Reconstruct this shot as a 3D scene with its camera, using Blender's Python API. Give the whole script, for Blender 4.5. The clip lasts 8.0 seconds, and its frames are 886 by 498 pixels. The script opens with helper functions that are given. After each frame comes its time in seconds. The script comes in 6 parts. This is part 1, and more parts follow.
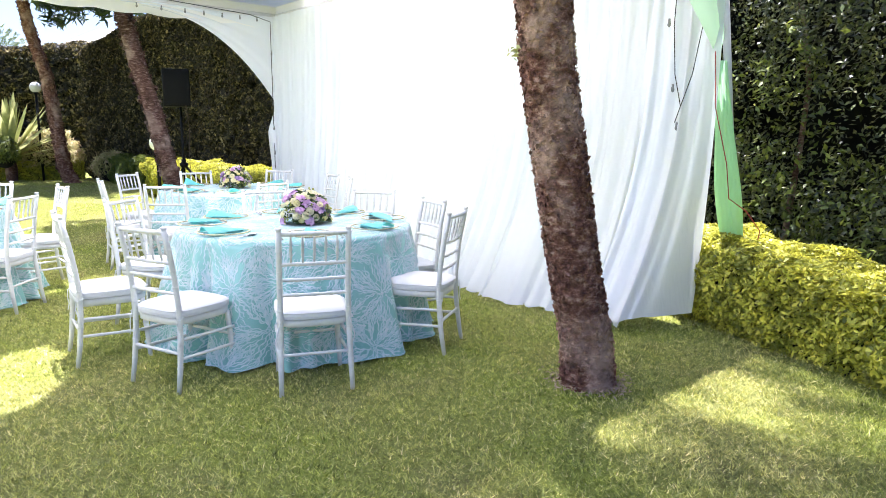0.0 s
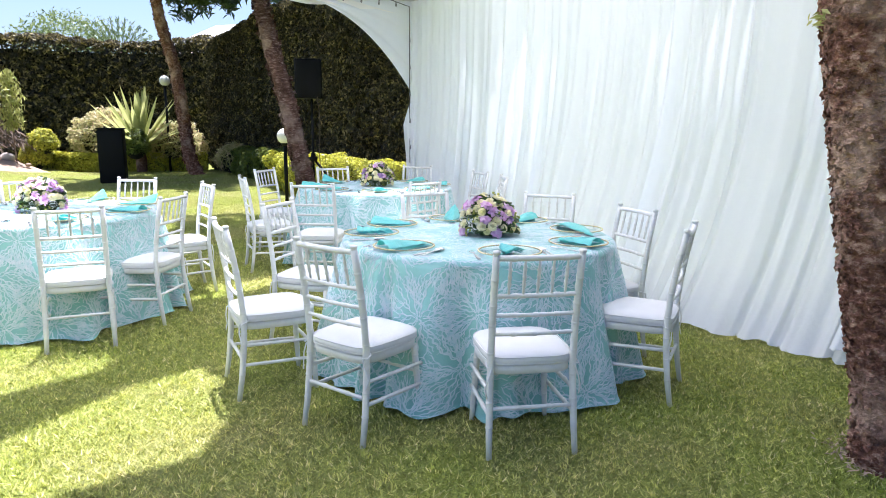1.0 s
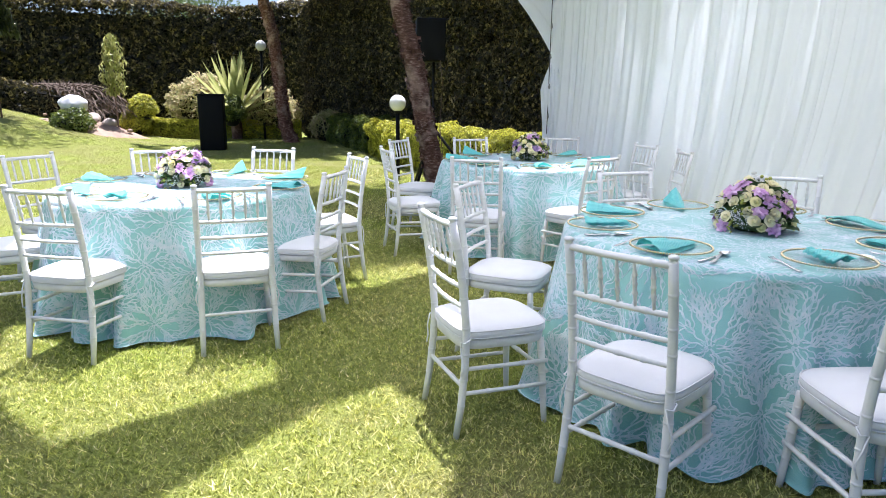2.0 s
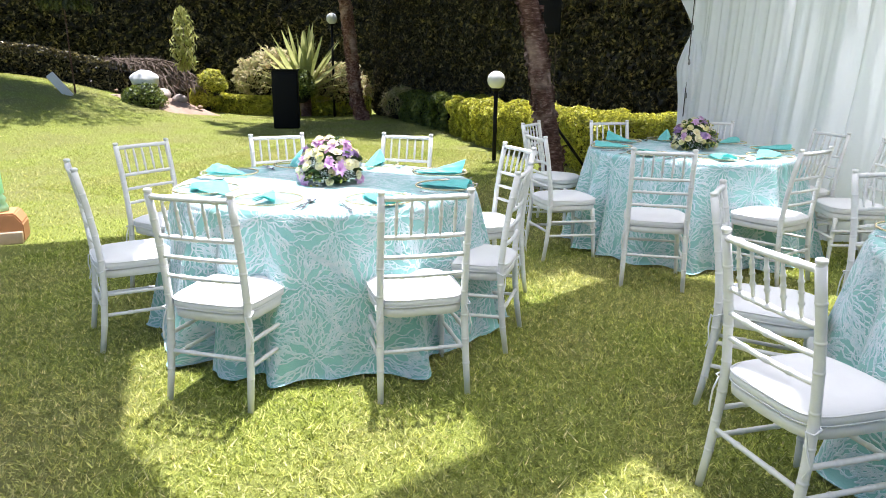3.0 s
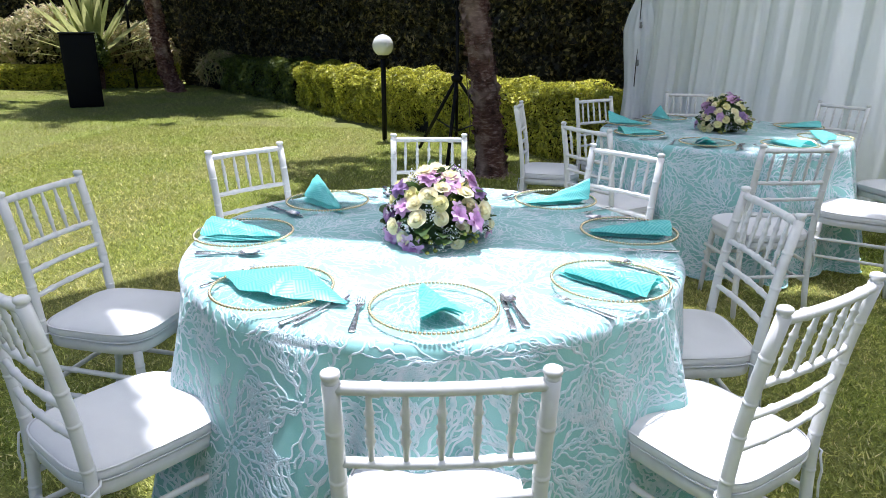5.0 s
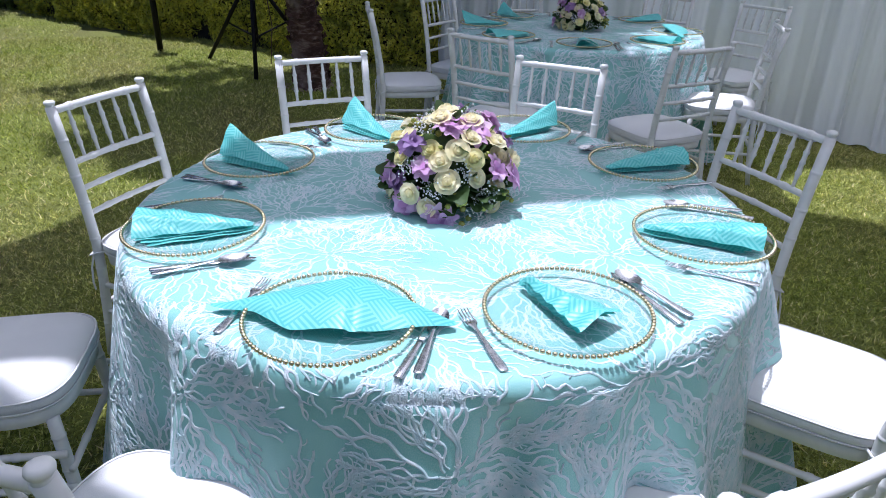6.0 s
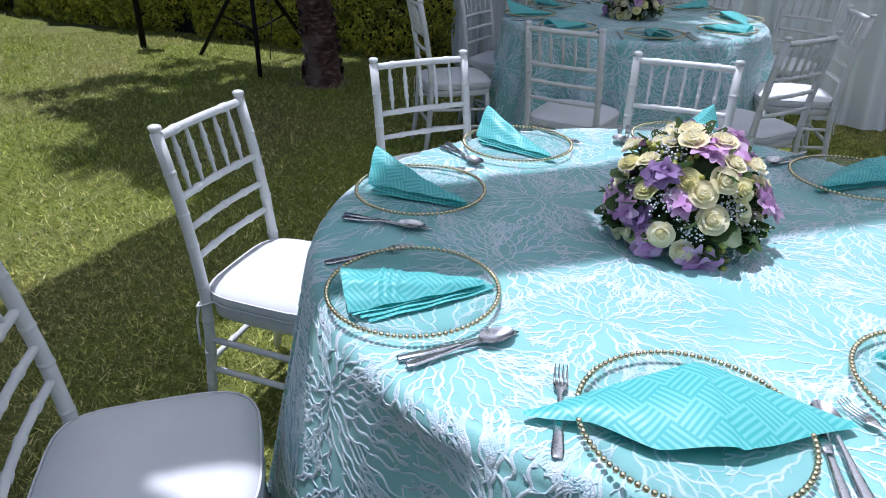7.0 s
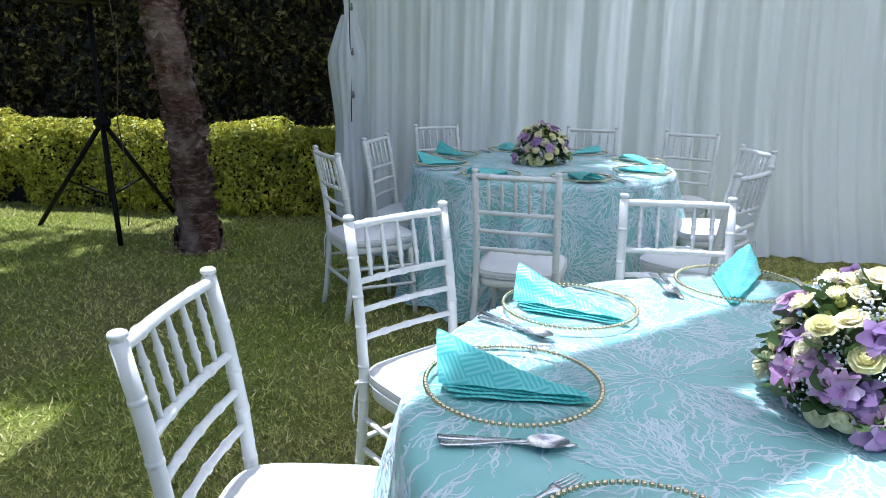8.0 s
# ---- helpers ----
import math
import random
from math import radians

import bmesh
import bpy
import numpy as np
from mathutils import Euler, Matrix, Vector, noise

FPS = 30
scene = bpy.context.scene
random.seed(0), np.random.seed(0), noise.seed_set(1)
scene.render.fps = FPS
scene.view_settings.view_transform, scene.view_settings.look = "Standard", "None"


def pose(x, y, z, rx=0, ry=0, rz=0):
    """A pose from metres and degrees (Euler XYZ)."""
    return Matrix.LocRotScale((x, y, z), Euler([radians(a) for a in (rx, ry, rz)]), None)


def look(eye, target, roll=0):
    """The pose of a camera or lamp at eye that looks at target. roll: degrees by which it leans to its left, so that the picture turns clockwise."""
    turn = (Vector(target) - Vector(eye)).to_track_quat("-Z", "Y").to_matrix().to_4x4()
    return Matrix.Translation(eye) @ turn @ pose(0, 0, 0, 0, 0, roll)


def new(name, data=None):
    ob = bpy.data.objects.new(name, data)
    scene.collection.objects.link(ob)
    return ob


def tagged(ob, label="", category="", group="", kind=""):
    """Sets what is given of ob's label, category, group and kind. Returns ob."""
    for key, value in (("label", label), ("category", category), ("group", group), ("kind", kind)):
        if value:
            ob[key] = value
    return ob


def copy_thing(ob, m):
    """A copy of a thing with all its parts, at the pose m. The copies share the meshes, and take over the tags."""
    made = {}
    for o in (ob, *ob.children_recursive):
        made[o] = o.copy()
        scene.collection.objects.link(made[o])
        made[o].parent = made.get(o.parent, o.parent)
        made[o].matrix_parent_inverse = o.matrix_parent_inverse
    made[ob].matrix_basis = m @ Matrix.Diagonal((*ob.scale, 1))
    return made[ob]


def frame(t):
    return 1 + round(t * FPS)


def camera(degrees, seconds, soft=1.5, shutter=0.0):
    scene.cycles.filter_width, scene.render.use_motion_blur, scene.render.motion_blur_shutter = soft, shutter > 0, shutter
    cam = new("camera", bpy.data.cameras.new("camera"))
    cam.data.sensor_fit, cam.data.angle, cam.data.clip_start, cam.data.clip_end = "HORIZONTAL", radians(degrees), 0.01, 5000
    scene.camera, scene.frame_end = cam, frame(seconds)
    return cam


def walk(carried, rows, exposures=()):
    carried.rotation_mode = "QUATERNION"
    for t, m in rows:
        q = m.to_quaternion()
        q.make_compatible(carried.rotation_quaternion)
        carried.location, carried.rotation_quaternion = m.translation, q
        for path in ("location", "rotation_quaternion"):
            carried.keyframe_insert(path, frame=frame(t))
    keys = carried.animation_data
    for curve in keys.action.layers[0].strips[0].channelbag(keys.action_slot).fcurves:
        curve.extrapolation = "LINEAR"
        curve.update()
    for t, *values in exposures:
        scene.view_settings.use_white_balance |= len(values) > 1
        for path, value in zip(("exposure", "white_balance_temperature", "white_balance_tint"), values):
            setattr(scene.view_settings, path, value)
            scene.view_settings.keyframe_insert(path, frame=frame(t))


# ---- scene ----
cam = camera(66.3, 8.0, soft=0.55)
PATH = [
    (0, (0.468, 0.630, 1.415), (0.330, 2.637, 1.071), 0.3),
    (0.5, (0.122, 0.979, 1.423), (-0.176, 2.966, 1.072), 0.2),
    (1, (-0.272, 1.347, 1.428), (-0.689, 3.310, 1.059), 0.3),
    (1.5, (-0.761, 1.637, 1.428), (-1.282, 3.566, 1.022), 0.4),
    (2, (-1.280, 1.945, 1.390), (-1.887, 3.837, 0.931), 0.6),
    (2.2, (-1.476, 2.045, 1.387), (-2.121, 3.920, 0.904), 0.6),
    (3.3, (-2.647, 2.567, 1.400), (-3.378, 4.394, 0.861), 0.7),
    (3.5, (-2.862, 2.645, 1.399), (-3.590, 4.470, 0.852), 0.8),
    (4, (-3.353, 2.899, 1.424), (-4.043, 4.730, 0.849), 0.7),
    (4.5, (-3.752, 3.206, 1.446), (-4.296, 5.080, 0.851), 0.6),
    (4.7, (-3.903, 3.312, 1.461), (-4.327, 5.215, 0.859), 0.5),
    (5.8, (-4.680, 3.943, 1.446), (-4.103, 5.702, 0.590), 1.2),
    (6, (-4.819, 4.051, 1.474), (-4.250, 5.785, 0.562), 1.2),
    (6.5, (-5.068, 4.352, 1.450), (-4.498, 6.052, 0.477), 0.9),
    (7, (-5.294, 4.595, 1.447), (-4.604, 6.266, 0.503), 0.9),
    (7.5, (-5.414, 4.923, 1.375), (-4.476, 6.571, 0.621), 0.9),
    (8, (-5.530, 5.246, 1.345), (-4.355, 6.828, 0.821), 0.7),
]
EXPOSURES = [(0.0, 2.13, 5700, 25), (1.0, 1.68, 5600, 21), (1.5, 1.5, 5600, 21), (2.0, 1.35, 5600, 22), (3.5, 1.25, 5850, 17), (4.5, 0.97, 5700, 17), (5.8, 0.19, 5350, 23), (6.5, -0.12, 5300, 22), (7.2, -0.15, 5250, 20), (8.0, 0.66, 5200, 17)]
walk(cam, [(t, look(eye, target, roll)) for t, eye, target, roll in PATH], EXPOSURES)

# ---- light ----
SUN_TO = Vector((-0.05, 0.22, 0.974)).normalized()
sun_data = bpy.data.lights.new("sun", "SUN")
sun_data.energy, sun_data.angle, sun_data.color = 4.5, radians(0.8), (1.0, 0.95, 0.86)
sun = new("sun", sun_data)
sun.matrix_world = look(SUN_TO * 40, (0, 0, 0))
world = bpy.data.worlds.new("world")
scene.world = world
world.use_nodes = True
wt = world.node_tree
sky = wt.nodes.new("ShaderNodeTexSky")
sky.sky_type, sky.sun_disc = "NISHITA", False
sky.sun_elevation = math.asin(SUN_TO.z)
sky.sun_rotation = math.atan2(SUN_TO.x, SUN_TO.y)
sky.air_density, sky.dust_density = 1.0, 1.5
wt.nodes["Background"].inputs["Strength"].default_value = 0.061
wt.links.new(sky.outputs[0], wt.nodes["Background"].inputs["Color"])

# ---- materials ----


class Mat:
    """A principled material with a few node shortcuts."""

    def __init__(self, name, color=(0.5, 0.5, 0.5), rough=0.6, metal=0.0):
        self.m = bpy.data.materials.new(name)
        self.m.use_nodes = True
        self.t = self.m.node_tree
        self.b = self.t.nodes["Principled BSDF"]
        self.out = self.t.nodes["Material Output"]
        self.set(color, rough, metal)

    def set(self, color, rough, metal):
        self.b.inputs["Base Color"].default_value = (*color, 1)
        self.b.inputs["Roughness"].default_value = rough
        self.b.inputs["Metallic"].default_value = metal

    def n(self, kind, **props):
        node = self.t.nodes.new(kind)
        if "operation" in props:
            node.operation = props["operation"]
        if "data_type" in props:
            node.data_type = props["data_type"]
        if "blend_type" in props:
            node.blend_type = props["blend_type"]
        if "feature" in props:
            node.voronoi_dimensions, node.feature = "2D", props["feature"]
        return node

    def l(self, a, b):
        self.t.links.new(a, b)
        return self

    def coord(self, which="Object", scale=(1, 1, 1)):
        tc = self.n("ShaderNodeTexCoord")
        mp = self.n("ShaderNodeMapping")
        mp.inputs["Scale"].default_value = scale
        self.l(tc.outputs[which], mp.inputs["Vector"])
        return mp.outputs[0]

    def noise(self, vec, scale, detail=3, rough=0.55, out="Fac"):
        nd = self.n("ShaderNodeTexNoise")
        nd.inputs["Scale"].default_value = scale
        nd.inputs["Detail"].default_value = detail
        nd.inputs["Roughness"].default_value = rough
        self.l(vec, nd.inputs["Vector"])
        return nd.outputs[out]

    def ramp(self, fac, stops):
        r = self.n("ShaderNodeValToRGB")
        while len(r.color_ramp.elements) < len(stops):
            r.color_ramp.elements.new(0.5)
        for e, (p, c) in zip(r.color_ramp.elements, stops):
            e.position = p
            e.color = (*c, 1) if len(c) == 3 else c
        self.l(fac, r.inputs[0])
        return r.outputs[0]

    def math(self, op, a, b=None, c=None, clamp=False):
        nd = self.n("ShaderNodeMath", operation=op)
        nd.use_clamp = clamp
        for i, v in enumerate((a, b, c)):
            if v is None:
                continue
            if isinstance(v, (int, float)):
                nd.inputs[i].default_value = v
            else:
                self.l(v, nd.inputs[i])
        return nd.outputs[0]

    def mix(self, fac, a, b, mode="MIX"):
        nd = self.n("ShaderNodeMix", data_type="RGBA", blend_type=mode)
        for sock, v in ((nd.inputs[0], fac), (nd.inputs[6], a), (nd.inputs[7], b)):
            if isinstance(v, (int, float)):
                sock.default_value = v
            elif isinstance(v, tuple):
                sock.default_value = (*v, 1)
            else:
                self.l(v, sock)
        return nd.outputs[2]

    def color(self, sock):
        return self.l(sock, self.b.inputs["Base Color"])

    def roughness(self, sock):
        return self.l(sock, self.b.inputs["Roughness"])

    def bump(self, height, strength=0.4, dist=0.01):
        nd = self.n("ShaderNodeBump")
        nd.inputs["Strength"].default_value = strength
        nd.inputs["Distance"].default_value = dist
        self.l(height, nd.inputs["Height"])
        return self.l(nd.outputs[0], self.b.inputs["Normal"])

    def translucent(self, fac, color):
        tr = self.n("ShaderNodeBsdfTranslucent")
        if isinstance(color, tuple):
            tr.inputs[0].default_value = (*color, 1)
        else:
            self.l(color, tr.inputs[0])
        mx = self.n("ShaderNodeMixShader")
        mx.inputs[0].default_value = fac
        self.l(self.b.outputs[0], mx.inputs[1])
        self.l(tr.outputs[0], mx.inputs[2])
        self.l(mx.outputs[0], self.out.inputs[0])
        return self


def island(m):
    return m.n("ShaderNodeNewGeometry").outputs["Random Per Island"]


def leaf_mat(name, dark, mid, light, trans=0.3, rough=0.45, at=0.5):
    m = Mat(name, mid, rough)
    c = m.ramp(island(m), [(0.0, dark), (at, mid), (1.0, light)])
    # noise patches pull the leaf colour to dark, painting shaded gaps between clumps
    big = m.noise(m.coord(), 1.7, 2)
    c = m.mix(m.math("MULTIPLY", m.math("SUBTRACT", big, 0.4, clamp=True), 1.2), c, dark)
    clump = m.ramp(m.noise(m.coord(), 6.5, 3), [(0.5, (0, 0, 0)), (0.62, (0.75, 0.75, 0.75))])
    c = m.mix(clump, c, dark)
    m.color(c)
    m.translucent(trans, m.mix(0.5, c, light))
    return m.m


def grass_mat():
    m = Mat("grass_blades", (0.12, 0.2, 0.03), 0.6)
    c = m.ramp(island(m), [(0.0, (0.07, 0.11, 0.012)), (0.35, (0.3, 0.37, 0.045)), (0.8, (0.55, 0.6, 0.12)), (1.0, (0.8, 0.72, 0.36))])
    big = m.noise(m.coord(), 0.9, 4)
    c = m.mix(m.ramp(big, [(0.36, (0, 0, 0)), (0.62, (0.8, 0.8, 0.8))]), c, m.mix(0.5, c, (0.72, 0.6, 0.28)))
    mot = m.ramp(m.noise(m.coord(), 27, 4, 0.65), [(0.34, (0.3, 0.36, 0.28)), (0.5, (1, 1, 1)), (0.66, (1.6, 1.5, 1.6))])
    c = m.mix(1.0, c, mot, "MULTIPLY")
    m.color(c)
    m.translucent(0.3, m.mix(0.5, c, (0.5, 0.56, 0.06)))
    return m.m


def ground_mat():
    m = Mat("lawn", (0.1, 0.15, 0.03), 0.95)
    v = m.coord()
    a = m.ramp(m.noise(v, 60, 4, 0.7), [(0.25, (0.07, 0.085, 0.01)), (0.5, (0.25, 0.29, 0.04)), (0.75, (0.46, 0.48, 0.1))])
    big = m.noise(v, 0.9, 4)
    a = m.mix(m.ramp(big, [(0.42, (0, 0, 0)), (0.68, (0.6, 0.6, 0.6))]), a, (0.2, 0.17, 0.07))
    m.color(a)
    m.bump(m.noise(v, 90, 4, 0.7), 0.9, 0.03)
    return m.m


def paint_white():
    m = Mat("white_paint", (0.8, 0.8, 0.8), 0.38)
    v = m.coord()
    c = m.ramp(m.noise(v, 14, 4), [(0.3, (0.70, 0.69, 0.66)), (0.6, (0.78, 0.77, 0.75))])
    chip = m.ramp(m.noise(v, 45, 3, 0.7), [(0.78, (0, 0, 0)), (0.8, (1, 1, 1))])
    m.color(m.mix(m.math("MULTIPLY", chip, 0.8), c, (0.32, 0.3, 0.27)))
    m.bump(m.noise(v, 120, 3), 0.08, 0.002)
    return m.m


def cushion_mat():
    m = Mat("cushion_cloth", (0.84, 0.84, 0.85), 0.8)
    v = m.coord()
    m.color(m.ramp(m.noise(v, 5, 4), [(0.3, (0.70, 0.695, 0.685)), (0.7, (0.77, 0.765, 0.755))]))
    w = m.math("ADD", m.noise(v, 420, 2), m.math("MULTIPLY", m.noise(v, 9, 3), 3.0))
    m.bump(w, 0.25, 0.004)
    m.b.inputs["Sheen Weight"].default_value = 0.2
    return m.m


def curtain_mat(name="curtain_cloth", color=(0.905, 0.93, 0.955), trans=0.38, fac_scale=3.0):
    m = Mat(name, color, 0.75)
    v = m.coord()
    c = m.mix(m.math("MULTIPLY", m.noise(v, fac_scale, 3), 0.35), color, tuple(x * 0.82 for x in color))
    m.color(c)
    m.bump(m.noise(m.coord(scale=(6, 6, 0.7)), 9, 4), 0.25, 0.02)
    m.translucent(trans, color)
    return m.m


def satin_mat():
    """Aqua satin seen through a fine sheer net."""
    m = Mat("aqua_satin", (0.25, 0.66, 0.66), 0.5)
    uv = m.n("ShaderNodeTexCoord").outputs["UV"]
    satin = m.ramp(m.noise(uv, 8, 3), [(0.3, (0.20, 0.49, 0.455)), (0.7, (0.29, 0.58, 0.545))])
    net = m.ramp(m.noise(uv, 420, 2), [(0.42, (0, 0, 0)), (0.68, (0.48, 0.48, 0.48))])
    m.color(m.mix(net, satin, (0.48, 0.68, 0.67)))
    m.bump(m.math("ADD", m.math("MULTIPLY", m.noise(uv, 330, 2), 0.15), m.noise(uv, 12, 3)), 0.35, 0.006)
    m.roughness(m.math("MULTIPLY_ADD", net, 0.4, 0.4))
    m.b.inputs["Sheen Weight"].default_value = 0.15
    return m.m


def cord_mat():
    m = Mat("white_cord", (0.72, 0.76, 0.79), 0.6)
    v = m.coord()
    m.color(m.ramp(m.noise(v, 40, 3), [(0.3, (0.5, 0.7, 0.72)), (0.65, (0.76, 0.82, 0.85))]))
    m.bump(m.noise(v, 420, 2), 0.8, 0.003)
    m.b.inputs["Sheen Weight"].default_value = 0.2
    return m.m


def napkin_mat():
    m = Mat("aqua_damask", (0.06, 0.6, 0.55), 0.42)
    v = m.coord("UV")
    turn = m.n("ShaderNodeMapping")
    turn.inputs["Rotation"].default_value = (0, 0, 0.9)
    m.l(v, turn.inputs["Vector"])
    ck = m.n("ShaderNodeTexChecker")
    ck.inputs["Scale"].default_value = 21
    m.l(turn.outputs[0], ck.inputs["Vector"])
    xyz = m.n("ShaderNodeSeparateXYZ")
    m.l(turn.outputs[0], xyz.inputs[0])
    s1 = m.math("SINE", m.math("MULTIPLY", xyz.outputs[0], 660))
    s2 = m.math("SINE", m.math("MULTIPLY", xyz.outputs[1], 660))
    sel = m.math("ADD", m.math("MULTIPLY", s1, ck.outputs["Fac"]), m.math("MULTIPLY", s2, m.math("SUBTRACT", 1.0, ck.outputs["Fac"])))
    st = m.ramp(m.math("MULTIPLY_ADD", sel, 0.5, 0.5), [(0.3, (0.1, 0.52, 0.49)), (0.7, (0.22, 0.66, 0.63))])
    m.color(st)
    m.bump(m.noise(v, 60, 3), 0.15, 0.002)
    m.roughness(m.math("MULTIPLY_ADD", sel, -0.08, 0.45))
    m.b.inputs["Sheen Weight"].default_value = 0.2
    m.translucent(0.18, (0.1, 0.65, 0.6))
    return m.m


def metal_mat(name, color, rough):
    m = Mat(name, color, rough, 1.0)
    m.roughness(m.math("MULTIPLY_ADD", m.noise(m.coord(), 60, 3), 0.16, rough - 0.06))
    return m.m


def bark_mat(name, dark, mid, light, scale=(1, 1, 1)):
    m = Mat(name, mid, 0.9)
    v = m.coord(scale=scale)
    n1 = m.noise(v, 16, 5, 0.7)
    c = m.ramp(n1, [(0.3, dark), (0.52, mid), (0.72, light)])
    big = m.noise(m.coord(), 3.1, 3)
    c = m.mix(m.ramp(big, [(0.5, (0, 0, 0)), (0.66, (0.7, 0.7, 0.7))]), c, light)
    m.color(c)
    m.bump(m.math("ADD", n1, m.noise(v, 60, 3)), 0.9, 0.02)
    return m.m


def plain_mat(name, color, rough=0.7, vary=0.2, scale=12, bump=0.2):
    m = Mat(name, color, rough)
    v = m.coord()
    n1 = m.noise(v, scale, 4)
    m.color(m.mix(n1, tuple(c * (1 - vary) for c in color), tuple(min(1, c * (1 + vary)) for c in color)))
    if bump:
        m.bump(m.noise(v, scale * 6, 3), bump, 0.004)
    return m.m


def glass_mat():
    """Thin clear glass: it lets light straight through and mirrors at grazing angles."""
    m = Mat("clear_glass", (1, 1, 1), 0.02)
    clear = m.n("ShaderNodeBsdfTransparent")
    clear.inputs[0].default_value = (0.93, 0.96, 0.96, 1)
    gloss = m.n("ShaderNodeBsdfGlossy")
    gloss.inputs["Roughness"].default_value = 0.04
    lw = m.n("ShaderNodeLayerWeight")
    lw.inputs["Blend"].default_value = 0.5
    fac = m.math("MULTIPLY_ADD", m.math("POWER", lw.outputs["Facing"], 5.0), 0.45, 0.035)
    mx = m.n("ShaderNodeMixShader")
    m.l(fac, mx.inputs[0])
    m.l(clear.outputs[0], mx.inputs[1])
    m.l(gloss.outputs[0], mx.inputs[2])
    m.l(mx.outputs[0], m.out.inputs[0])
    return m.m


def petal_mat(name, a, b, trans=0.3):
    m = Mat(name, a, 0.55)
    c = m.ramp(island(m), [(0.0, a), (1.0, b)])
    m.color(m.mix(m.math("MULTIPLY", m.noise(m.coord(), 90, 2), 0.5), c, a))
    m.translucent(trans, b)
    return m.m


